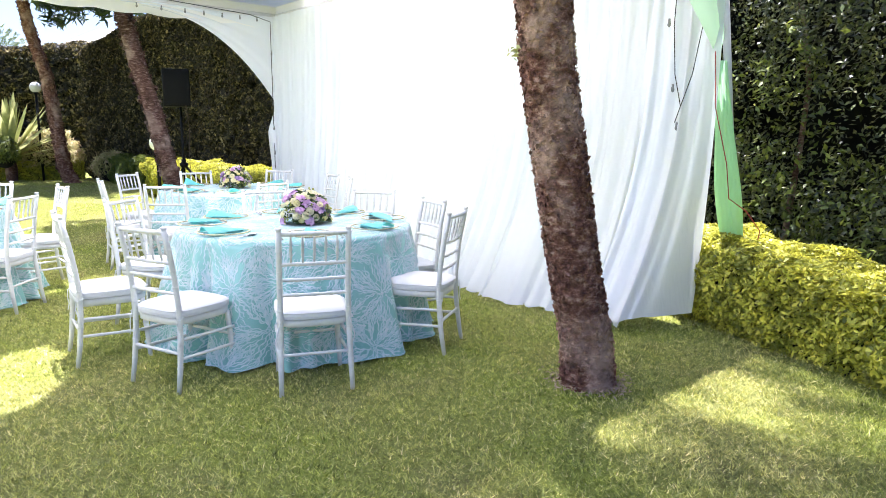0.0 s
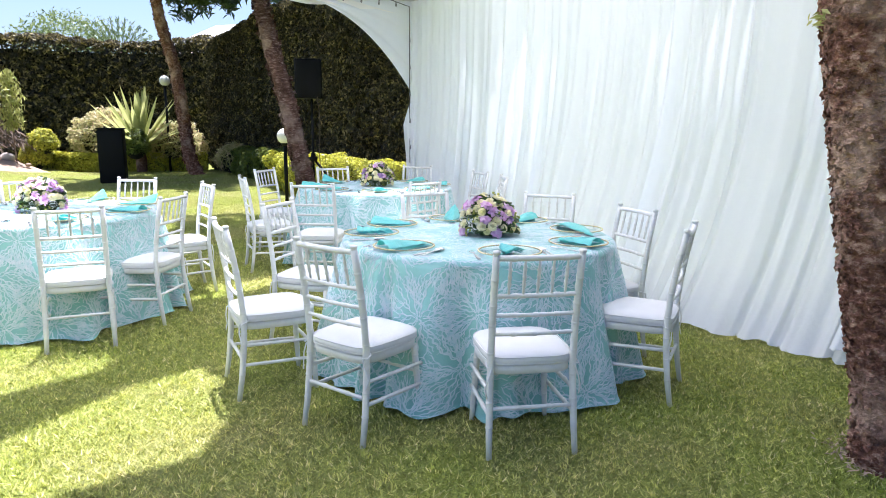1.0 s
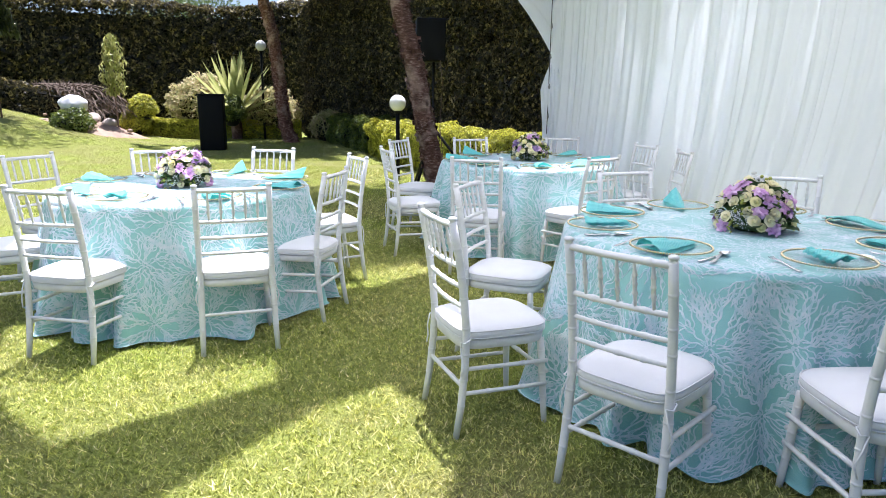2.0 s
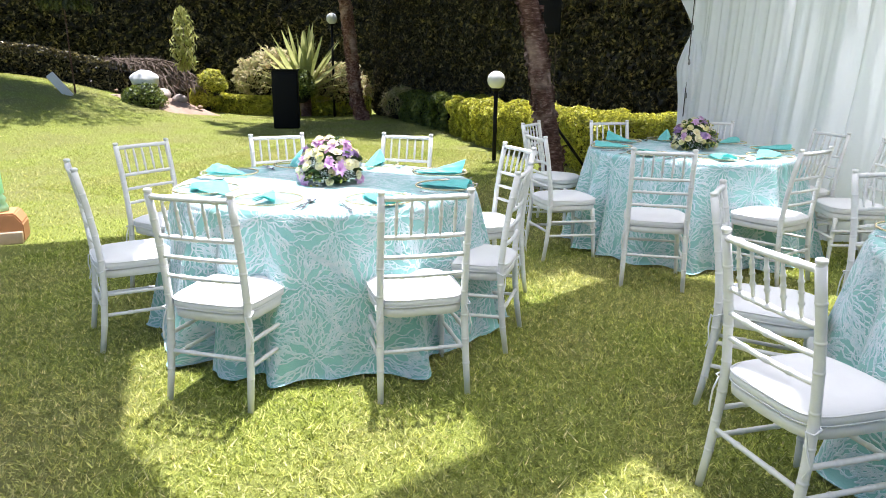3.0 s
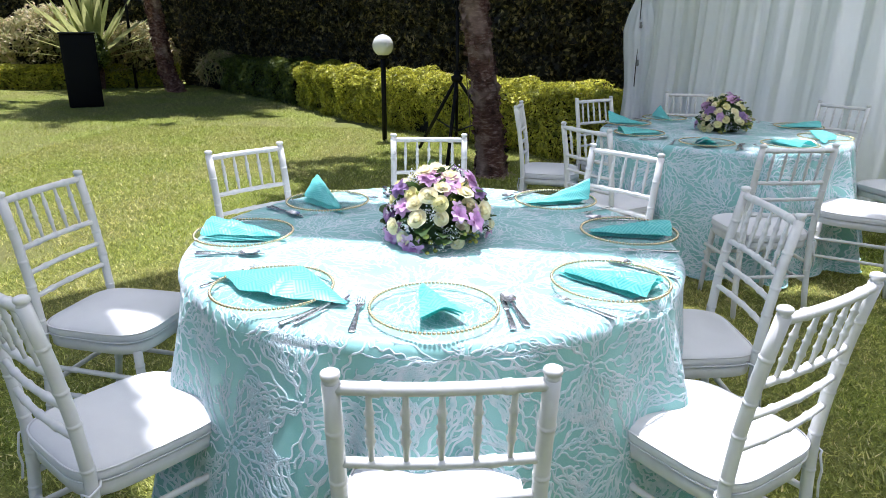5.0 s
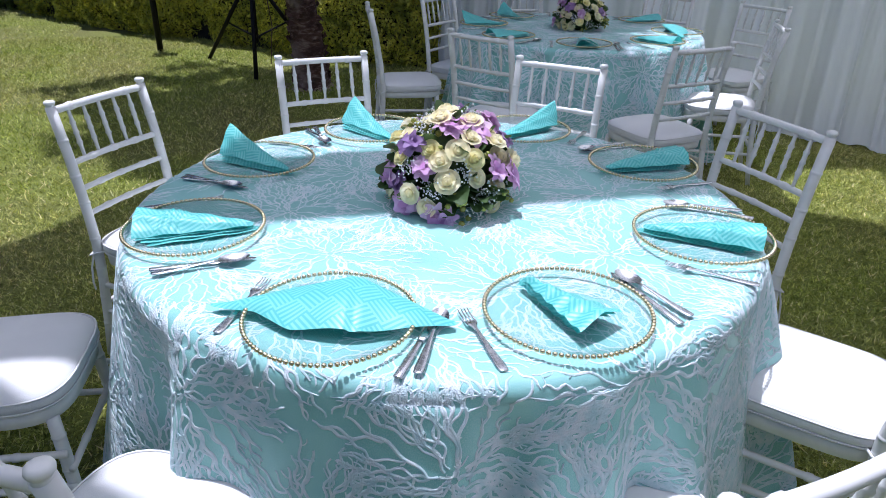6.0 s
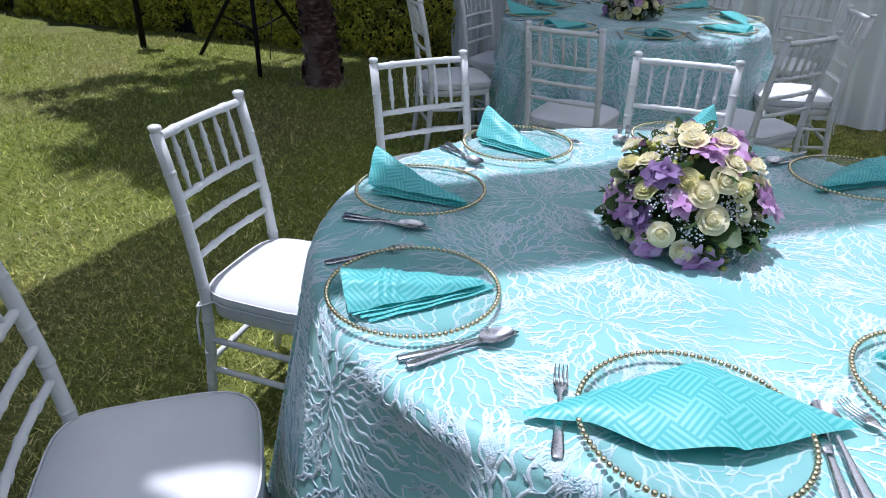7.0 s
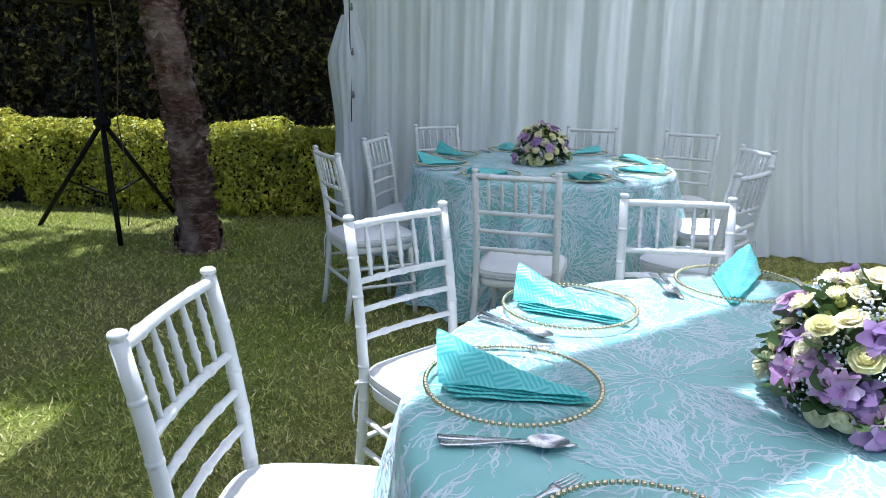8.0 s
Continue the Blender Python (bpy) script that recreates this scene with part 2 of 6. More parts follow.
MAT = {
    "lawn": ground_mat(),
    "blade": grass_mat(),
    "white": paint_white(),
    "cushion": cushion_mat(),
    "curtain": curtain_mat(),
    "green": curtain_mat("green_sheer", (0.62, 0.88, 0.60), 0.62),
    "roof": curtain_mat("tent_canvas", (0.975, 0.96, 0.925), 0.7),
    "lace": satin_mat(),
    "cord": cord_mat(),
    "napkin": napkin_mat(),
    "steel": metal_mat("cutlery_steel", (0.62, 0.62, 0.63), 0.24),
    "gold": metal_mat("gold_beads", (0.7, 0.6, 0.38), 0.2),
    "glass": glass_mat(),
    "bark_dark": bark_mat("shaggy_bark", (0.035, 0.011, 0.008), (0.27, 0.12, 0.08), (0.72, 0.5, 0.38), (1, 1, 1.6)),
    "bark": bark_mat("trunk_bark", (0.035, 0.014, 0.011), (0.13, 0.062, 0.046), (0.4, 0.3, 0.25), (1, 1, 3.0)),
    "black": plain_mat("black_plastic", (0.006, 0.006, 0.0065), 0.55, 0.3, 30),
    "grille": plain_mat("speaker_grille", (0.008, 0.0085, 0.009), 0.65, 0.3, 120, 0.5),
    "stone": plain_mat("pale_stone", (0.45, 0.38, 0.32), 0.9, 0.35, 9, 0.5),
    "white_stone": plain_mat("white_stone", (0.78, 0.78, 0.78), 0.8, 0.1, 9, 0.4),
    "soil": plain_mat("mulch_soil", (0.34, 0.24, 0.17), 0.95, 0.45, 7, 0.8),
    "terracotta": plain_mat("orange_board", (0.52, 0.24, 0.10), 0.75, 0.15, 8, 0.3),
    "wood": plain_mat("pale_wood", (0.52, 0.38, 0.24), 0.7, 0.2, 14, 0.3),
    "globe": plain_mat("opal_globe", (0.85, 0.84, 0.78), 0.25, 0.04, 4, 0),
    "wall": plain_mat("house_plaster", (0.66, 0.63, 0.58), 0.9, 0.1, 3, 0.2),
    "rooftile": plain_mat("pale_roof", (0.62, 0.6, 0.58), 0.8, 0.15, 6, 0.3),
    "wire": plain_mat("black_cable", (0.03, 0.03, 0.03), 0.6, 0.1, 9, 0),
    "redwire": plain_mat("red_cable", (0.35, 0.05, 0.04), 0.5, 0.1, 9, 0),
    "bulb": plain_mat("clear_bulb", (0.25, 0.25, 0.24), 0.2, 0.1, 9, 0),
    "table": plain_mat("table_board", (0.35, 0.27, 0.18), 0.6, 0.2, 8, 0.1),
    "straw": plain_mat("dry_frond", (0.14, 0.1, 0.07), 0.85, 0.3, 20, 0.2),
    "litter": plain_mat("bark_litter", (0.48, 0.36, 0.25), 0.95, 0.4, 30, 0.4),
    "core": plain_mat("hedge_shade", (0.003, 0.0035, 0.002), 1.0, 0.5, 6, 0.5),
    # mostly near-black, few bright leaves: shade and sunlit tips set in the colour
    "hedge": leaf_mat("shade_toned_hedge_leaf", (0.003, 0.004, 0.0015), (0.022, 0.024, 0.008), (0.55, 0.45, 0.17), 0.14, 0.5, 0.64),
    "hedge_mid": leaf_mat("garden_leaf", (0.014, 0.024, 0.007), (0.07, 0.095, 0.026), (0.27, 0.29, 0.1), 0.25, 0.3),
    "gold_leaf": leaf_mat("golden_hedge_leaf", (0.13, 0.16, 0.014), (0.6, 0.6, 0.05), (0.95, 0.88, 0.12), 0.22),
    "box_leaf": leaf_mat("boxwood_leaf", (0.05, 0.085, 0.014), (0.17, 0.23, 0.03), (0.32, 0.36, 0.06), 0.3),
    "bush_leaf": leaf_mat("pale_bush_leaf", (0.26, 0.3, 0.08), (0.56, 0.58, 0.2), (0.88, 0.68, 0.46), 0.45),
    "agave": leaf_mat("variegated_blade", (0.2, 0.26, 0.06), (0.5, 0.53, 0.17), (0.78, 0.74, 0.32), 0.45),
    "needle": leaf_mat("pine_needle", (0.02, 0.045, 0.012), (0.05, 0.09, 0.02), (0.1, 0.15, 0.04), 0.2),
    "lime_leaf": leaf_mat("lime_leaf", (0.26, 0.3, 0.06), (0.46, 0.48, 0.12), (0.68, 0.64, 0.25), 0.35),
    "palm": leaf_mat("palm_leaf", (0.08, 0.13, 0.04), (0.16, 0.22, 0.07), (0.3, 0.36, 0.14), 0.3),
    "rose": petal_mat("cream_rose_petal", (0.97, 0.88, 0.54), (0.98, 0.95, 0.77), 0.45),
    "rose_green": petal_mat("green_cream_petal", (0.93, 0.86, 0.42), (0.96, 0.92, 0.6), 0.45),
    "lilac": petal_mat("lilac_petal", (0.5, 0.2, 0.5), (0.9, 0.72, 0.86)),
    "mauve": petal_mat("mauve_petal", (0.24, 0.13, 0.32), (0.5, 0.34, 0.58)),
    "foliage": petal_mat("bouquet_leaf", (0.03, 0.06, 0.016), (0.12, 0.2, 0.055), 0.2),
    "berry": plain_mat("green_berry", (0.36, 0.38, 0.07), 0.4, 0.3, 60, 0),
    "breath": petal_mat("white_blossom", (0.82, 0.83, 0.84), (0.88, 0.88, 0.88), 0.2),
    "tie": plain_mat("white_ribbon", (0.8, 0.8, 0.8), 0.7, 0.05, 20, 0.2),
}
for dull in ("black", "grille"):
    MAT[dull].node_tree.nodes["Principled BSDF"].inputs["Specular IOR Level"].default_value = 0.15

# ---- mesh helpers ----


def to_mesh(name, bm, material, smooth=True):
    me = bpy.data.meshes.new(name)
    bm.to_mesh(me)
    bm.free()
    me.materials.append(material)
    if smooth:
        me.polygons.foreach_set("use_smooth", [True] * len(me.polygons))
    return me


def part(name, bm, material, parent=None, label="", smooth=True):
    """One mesh object from a bmesh (or a ready mesh) under a thing or a part."""
    me = bm if isinstance(bm, bpy.types.Mesh) else to_mesh(name, bm, material, smooth)
    ob = new(name, me)
    if parent is not None:
        ob.parent = parent
    if label:
        ob["label"] = label
    return ob


def thing(name, label, category, group="", kind="", m=None):
    ob = new(name)
    ob.empty_display_size = 0.1
    if m is not None:
        ob.matrix_basis = m
    return tagged(ob, label, category, group, kind)


def tube(bm, pts, radii, n=8, caps=True, flat=1.0):
    """A swept round bar through pts; radii is one number or one per point."""
    pts = [Vector(p) for p in pts]
    if isinstance(radii, (int, float)):
        radii = [radii] * len(pts)
    rings = []
    ref = None
    for i, p in enumerate(pts):
        a = pts[max(i - 1, 0)]
        b = pts[min(i + 1, len(pts) - 1)]
        d = (b - a).normalized()
        if ref is None:
            ref = Vector((1, 0, 0)) if abs(d.x) < 0.8 else Vector((0, 1, 0))
        x = (ref - d * ref.dot(d)).normalized()
        ref = x
        y = d.cross(x)
        rings.append([bm.verts.new(p + (x * math.cos(k * math.tau / n) + y * math.sin(k * math.tau / n) * flat) * radii[i]) for k in range(n)])
    for r0, r1 in zip(rings, rings[1:]):
        for k in range(n):
            bm.faces.new((r0[k], r0[(k + 1) % n], r1[(k + 1) % n], r1[k]))
    if caps:
        bm.faces.new(rings[0][::-1])
        bm.faces.new(rings[-1])
    return bm


def lathe(bm, profile, n=16, at=(0, 0, 0)):
    """Turn (radius, height) pairs about z."""
    at = Vector(at)
    rings = []
    for r, z in profile:
        if r < 1e-5:
            rings.append([bm.verts.new(at + Vector((0, 0, z)))])
        else:
            rings.append([bm.verts.new(at + Vector((r * math.cos(k * math.tau / n), r * math.sin(k * math.tau / n), z))) for k in range(n)])
    for r0, r1 in zip(rings, rings[1:]):
        for k in range(n):
            q = [r0[k % len(r0)], r0[(k + 1) % len(r0)], r1[(k + 1) % len(r1)], r1[k % len(r1)]]
            q = list(dict.fromkeys(q))
            if len(q) > 2:
                bm.faces.new(q)
    return bm


def block(bm, lo, hi, bevel=0.0, m=None):
    vs = [bm.verts.new((x, y, z)) for x in (lo[0], hi[0]) for y in (lo[1], hi[1]) for z in (lo[2], hi[2])]
    fs = [bm.faces.new([vs[i] for i in q]) for q in ((0, 1, 3, 2), (4, 6, 7, 5), (0, 4, 5, 1), (2, 3, 7, 6), (0, 2, 6, 4), (1, 5, 7, 3))]
    if bevel:
        es = list({e for f in fs for e in f.edges})
        out = bmesh.ops.bevel(bm, geom=es, offset=bevel, segments=2, affect="EDGES", profile=0.5)
        vs = list({v for f in out["faces"] for v in f.verts} | {v for v in vs if v.is_valid})
    if m is not None:
        for v in vs:
            v.co = m @ v.co
    return bm


def grid_mesh(name, pts, material, uvs=None, wrap=False, smooth=True):
    """A sheet from an (a, b, 3) array of places."""
    a, b = pts.shape[:2]
    me = bpy.data.meshes.new(name)
    idx = np.arange(a * b).reshape(a, b)
    if wrap:
        nxt = np.roll(idx, -1, axis=1)
        q = np.stack([idx[:-1], nxt[:-1], nxt[1:], idx[1:]], -1).reshape(-1, 4)
    else:
        q = np.stack([idx[:-1, :-1], idx[:-1, 1:], idx[1:, 1:], idx[1:, :-1]], -1).reshape(-1, 4)
    fill(me, pts.reshape(-1, 3), q)
    if uvs is not None:
        lay = me.uv_layers.new(name="UVMap")
        lay.data.foreach_set("uv", uvs.reshape(-1, 2)[q.reshape(-1)].astype(np.float32).ravel())
    me.materials.append(material)
    if smooth:
        me.polygons.foreach_set("use_smooth", [True] * len(me.polygons))
    return me


def fill(me, verts, faces):
    k = faces.shape[1]
    me.vertices.add(len(verts))
    me.vertices.foreach_set("co", np.asarray(verts, np.float32).ravel())
    me.loops.add(len(faces) * k)
    me.loops.foreach_set("vertex_index", np.asarray(faces, np.int32).ravel())
    me.polygons.add(len(faces))
    me.polygons.foreach_set("loop_start", np.arange(0, len(faces) * k, k, dtype=np.int32))
    me.update(calc_edges=True)
    me.validate()


rng = np.random.default_rng(5)


def unit(v):
    return v / np.maximum(np.linalg.norm(v, axis=-1, keepdims=True), 1e-9)


def leaves(name, p, out, size, material, aspect=0.45, stray=0.9, fold=0.25, along=None):
    """Many four-cornered leaves: p places, out the ways they face, size their lengths."""
    n = len(p)
    nor = unit(out + stray * rng.normal(size=(n, 3)))
    t = rng.normal(size=(n, 3)) if along is None else along + 0.35 * rng.normal(size=(n, 3))
    t = unit(t - nor * (t * nor).sum(1, keepdims=True))
    s = np.cross(nor, t)
    size = np.broadcast_to(size, (n,))[:, None] * rng.uniform(0.7, 1.3, (n, 1))
    v = np.stack([p - t * size * 0.5, p + s * size * aspect * 0.5 + nor * size * fold * 0.3, p + t * size * 0.5 - nor * size * fold * 0.3, p - s * size * aspect * 0.5 + nor * size * fold * 0.3], 1)
    me = bpy.data.meshes.new(name)
    fill(me, v.reshape(-1, 3), np.arange(n * 4).reshape(n, 4))
    me.materials.append(material)
    return me


def lumpy(p, scale, seed):
    """A cheap smooth noise in -1..1 for arrays of places."""
    r = np.random.default_rng(seed)
    total = np.zeros(len(p))
    for k in range(5):
        w = r.normal(size=3) * scale * (1 + 0.7 * k)
        total += np.sin(p @ w + r.uniform(0, 6.28)) / (1 + 0.5 * k)
    return total / 2.4


def hedge(name, label, line, depth, z0, height, material, count, size, category="hedge", rough=0.07, kind="structure", side=1, lump=0.8, stray=0.9, heights=None, round_top=0.05, inset=0.15, up=0.55):
    """A clipped hedge along a plan line; its leafy face lies on the line, its body behind it."""
    line = [Vector((*q, 0)) for q in line]
    seg = [(b - a) for a, b in zip(line, line[1:])]
    ln = np.array([s.length for s in seg])
    hs = heights or [height] * len(line)
    top_share = depth / (depth + height)
    n = count
    which = rng.choice(len(seg), n, p=ln / ln.sum())
    f = rng.uniform(0, 1, n)
    on_top = rng.uniform(0, 1, n) < top_share
    a = np.array([q[:] for q in line])[which]
    d = np.array([s[:] for s in seg])[which]
    base = a + d * f[:, None]
    tang = unit(d)
    nor = np.stack([tang[:, 1], -tang[:, 0], np.zeros(n)], 1) * side
    hh = np.array(hs)[which] * (1 - f) + np.array(hs)[which + 1] * f
    zz = rng.uniform(0, 1, n)
    inn = rng.uniform(0, 1, n) * depth
    p = np.where(on_top[:, None], base - nor * inn[:, None], base)
    p[:, 2] = z0(p) if callable(z0) else z0
    p[:, 2] += np.where(on_top, hh, zz * hh)
    out = np.where(on_top[:, None], np.array([0, 0, 1.0]), nor)
    edge = np.where(on_top, np.maximum(0, 1 - inn / 0.12), np.maximum(0, 1 - (hh - hh * zz) / 0.12))
    p += out * ((lumpy(p, lump, 3) * rough) + lumpy(p, 5.0, 6) * rough * 0.5 - rng.uniform(0, 1, n) ** 2 * 0.10 - edge * round_top)[:, None]
    p -= nor * np.where(on_top, 0.0, 0.07 * np.clip(1 - zz / 0.3, 0, 1))[:, None]
    root = thing(name, label, category, kind=kind)
    part("foliage", leaves("foliage", p, out + np.array([0, 0, up]), size, material, stray=stray), material, root)
    # near-black solid behind the leaves, standing in for the hedge's inner shade
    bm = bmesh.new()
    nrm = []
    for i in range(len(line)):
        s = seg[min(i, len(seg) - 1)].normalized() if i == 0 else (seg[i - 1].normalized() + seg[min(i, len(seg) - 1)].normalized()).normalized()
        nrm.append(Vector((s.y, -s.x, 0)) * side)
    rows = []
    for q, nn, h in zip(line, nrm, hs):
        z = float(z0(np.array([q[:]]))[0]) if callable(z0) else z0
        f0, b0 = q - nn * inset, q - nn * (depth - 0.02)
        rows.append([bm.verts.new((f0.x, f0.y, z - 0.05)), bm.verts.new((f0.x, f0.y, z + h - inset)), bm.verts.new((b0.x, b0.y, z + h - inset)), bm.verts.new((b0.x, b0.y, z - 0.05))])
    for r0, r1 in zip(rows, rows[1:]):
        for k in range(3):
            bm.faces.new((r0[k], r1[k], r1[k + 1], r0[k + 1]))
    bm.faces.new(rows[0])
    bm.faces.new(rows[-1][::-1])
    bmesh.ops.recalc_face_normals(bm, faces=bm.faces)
    part("shade_core", bm, MAT["core"], root, smooth=False)
    return root

# ---- ground ----
TENT_P, TENT_U, TENT_V, TENT_SIDE, EAVE = Vector((2.06, 5.86, 0)), Vector((-0.7071, 0.7071, 0)), Vector((-0.7071, -0.7071, 0)), 6.62, 3.05


def mound(p):
    """Height of the lawn: flat, with a rise at the far corner of the garden."""
    d = np.hypot(p[:, 0] + 21.0, p[:, 1] - 12.0)
    k = np.clip((d - 2.5) / 7.0, 0, 1)
    return 1.15 * (1 - k * k * (3 - 2 * k))


def ground_z(x, y):
    return float(mound(np.array([[x, y, 0.0]]))[0])


def make_ground():
    xs = np.concatenate([[-2000, -300, -80, -45], np.arange(-32, 8.1, 0.5), [20, 60, 300, 2000]])
    ys = np.concatenate([[-2000, -300, -60, -15], np.arange(-4, 32.1, 0.5), [45, 80, 300, 2000]])
    gx, gy = np.meshgrid(xs, ys, indexing="ij")
    pts = np.stack([gx, gy, np.zeros_like(gx)], -1)
    pts[..., 2] = mound(pts.reshape(-1, 3)).reshape(gx.shape)
    g = part("ground", grid_mesh("ground", pts, MAT["lawn"]), MAT["lawn"])
    tagged(g, "short green lawn with worn yellowish patches", "lawn", kind="structure")


def in_discs(x, y, discs):
    hit = np.zeros(len(x), bool)
    for cx, cy, r in discs:
        hit |= np.hypot(x - cx, y - cy) < r
    return hit


def make_grass():
    """Blades over the lawn round the tables, denser along the walk."""
    sets = [((-7.0, 3.2), (1.2, 7.8), 640000, 0.025), ((-9.5, 3.0), (7.8, 13.5), 240000, 0.032), ((-19, -6.5), (4.0, 19.5), 230000, 0.03)]
    vs = []
    for (x0, x1), (y0, y1), n, h in sets:
        x, y = rng.uniform(x0, x1, n), rng.uniform(y0, y1, n)
        keep = ~in_discs(x, y, [(0.98, 4.4, 0.17), (-4.1, 10.32, 0.14)]) & (x + y < 9.2 + 40 * (x < -2.9)) & ~in_discs(x, y, [(tx, ty, 0.8) for tx, ty, _ in TABLES])
        x, y = x[keep], y[keep]
        p = np.stack([x, y, np.zeros_like(x)], 1)
        p[:, 2] = mound(p)
        tuft = 0.72 + 0.3 * lumpy(p, 9.0, 8) + 0.3 * lumpy(p, 38.0, 9)
        hh = h * rng.uniform(0.55, 1.35, len(x)) * tuft
        a = rng.uniform(0, 6.28, len(x))
        w = rng.uniform(0.0024, 0.0046, len(x)) * h / 0.025
        side = np.stack([np.cos(a), np.sin(a), np.zeros_like(a)], 1) * w[:, None]
        lean = rng.normal(0, 0.8, (len(x), 2)) * hh[:, None]
        tip = p + np.concatenate([lean, hh[:, None]], 1)
        vs.append(np.stack([p - side, p + side, tip], 1))
    v = np.concatenate(vs).reshape(-1, 3)
    me = bpy.data.meshes.new("grass")
    fill(me, v, np.arange(len(v)).reshape(-1, 3))
    me.materials.append(MAT["blade"])
    tagged(part("grass", me, None), "short mown grass, green and straw coloured", "grass", kind="stuff")


# ---- tent ----


def tent_pt(u, v, z=0.0):
    return TENT_P + TENT_U * u + TENT_V * v + Vector((0, 0, z))


# plan outlines of openings added to the roof to shape sun patches
SUN_OPENINGS = [
    [(-5.58, 6.3), (-4.57, 6.28), (-4.55, 6.5), (-4.32, 6.5), (-4.28, 6.27), (-3.75, 6.24), (-3.2, 5.6), (-3.7, 4.65), (-4.5, 4.95), (-5.08, 5.6)],
    [(-2.68, 5.8), (-2.88, 5.4), (-3.08, 4.4), (-2.58, 4.1), (-2.08, 4.7), (-2.23, 5.4)],
    [(-5.5, 6.75), (-3.95, 6.78), (-3.4, 7.2), (-3.1, 7.8), (-3.9, 8.0), (-5.45, 7.6)],
    [(-2.75, 8.1), (-2.0, 8.0), (-1.7, 8.5), (-2.0, 8.85), (-2.6, 8.75)],
    [(-1.98, 7.6), (-1.9, 7.92), (-1.45, 8.1), (-1.0, 7.95), (-1.1, 7.6), (-1.55, 7.15)],
]


def inside(poly, x, y):
    odd = np.zeros(x.shape, bool)
    for (x0, y0), (x1, y1) in zip(poly, poly[1:] + poly[:1]):
        odd ^= ((y0 > y) != (y1 > y)) & (x < (x1 - x0) * (y - y0) / (y1 - y0 + 1e-12) + x0)
    return odd


def make_tent():
    tent = thing("marquee", "white canvas marquee with draped steel poles and a roof cut open for sun patches", "tent")
    k = 260
    # the extra 0.75 m overhang is added to place the roof's shade edge
    u, v = np.meshgrid(np.linspace(-0.1, TENT_SIDE + 0.75, k), np.linspace(-0.1, TENT_SIDE + 0.3, k), indexing="ij")
    a = np.maximum(np.abs(u / TENT_SIDE - 0.5), np.abs(v / TENT_SIDE - 0.5)) * 2
    z = EAVE + 0.12 + 1.3 * np.clip(1 - a, 0, 1) ** 1.25
    P = np.array(TENT_P) + u[..., None] * np.array(TENT_U) + v[..., None] * np.array(TENT_V)
    P[..., 2] = z
    idx = np.arange(k * k).reshape(k, k)
    q = np.stack([idx[:-1, :-1], idx[1:, :-1], idx[1:, 1:], idx[:-1, 1:]], -1).reshape(-1, 4)
    mid = P.reshape(-1, 3)[q].mean(1)
    keep = np.ones(len(q), bool)
    for g in SUN_OPENINGS:
        keep &= ~inside(g, mid[:, 0], mid[:, 1])
    me = bpy.data.meshes.new("roof")
    fill(me, P.reshape(-1, 3), q[keep])
    me.materials.append(MAT["roof"])
    part("roof", me, None, tent, "white canvas roof with openings added to let sun patches through")
    lo = [(tent_pt(0, 0) + Vector((0.36, 0.1, 0)), tent_pt(0, 0, EAVE)), (tent_pt(TENT_SIDE, 0), tent_pt(TENT_SIDE, 0, EAVE)), (tent_pt(TENT_SIDE, TENT_SIDE, 0.1) + Vector((-0.3, 0.2, 0)), tent_pt(TENT_SIDE, TENT_SIDE, EAVE)), (tent_pt(0, TENT_SIDE), tent_pt(0, TENT_SIDE, EAVE))]
    for a0, b0 in lo:
        part("pole", tube(bmesh.new(), [a0, b0], 0.028, 12), MAT["white"], tent, "white painted steel pole")
    tops = [b for _, b in lo]
    for a0, b0 in zip(tops, tops[1:] + tops[:1]):
        part("eave_beam", tube(bmesh.new(), [a0, b0], 0.024, 10), MAT["white"], tent)
    # valance along the eaves
    for (a0, b0) in zip(tops, tops[1:] + tops[:1]):
        d = b0 - a0
        s = np.linspace(0, 1, 90)
        drop = 0.16 + 0.03 * np.abs(np.sin(s * math.pi * 11))
        top = np.array([(a0 + d * f)[:] for f in s])
        rows = np.stack([top + np.array([0, 0, 0.13]), top - np.stack([0 * drop, 0 * drop, drop], 1)])
        part("valance", grid_mesh("valance", rows, MAT["roof"]), None, tent)
    return tent


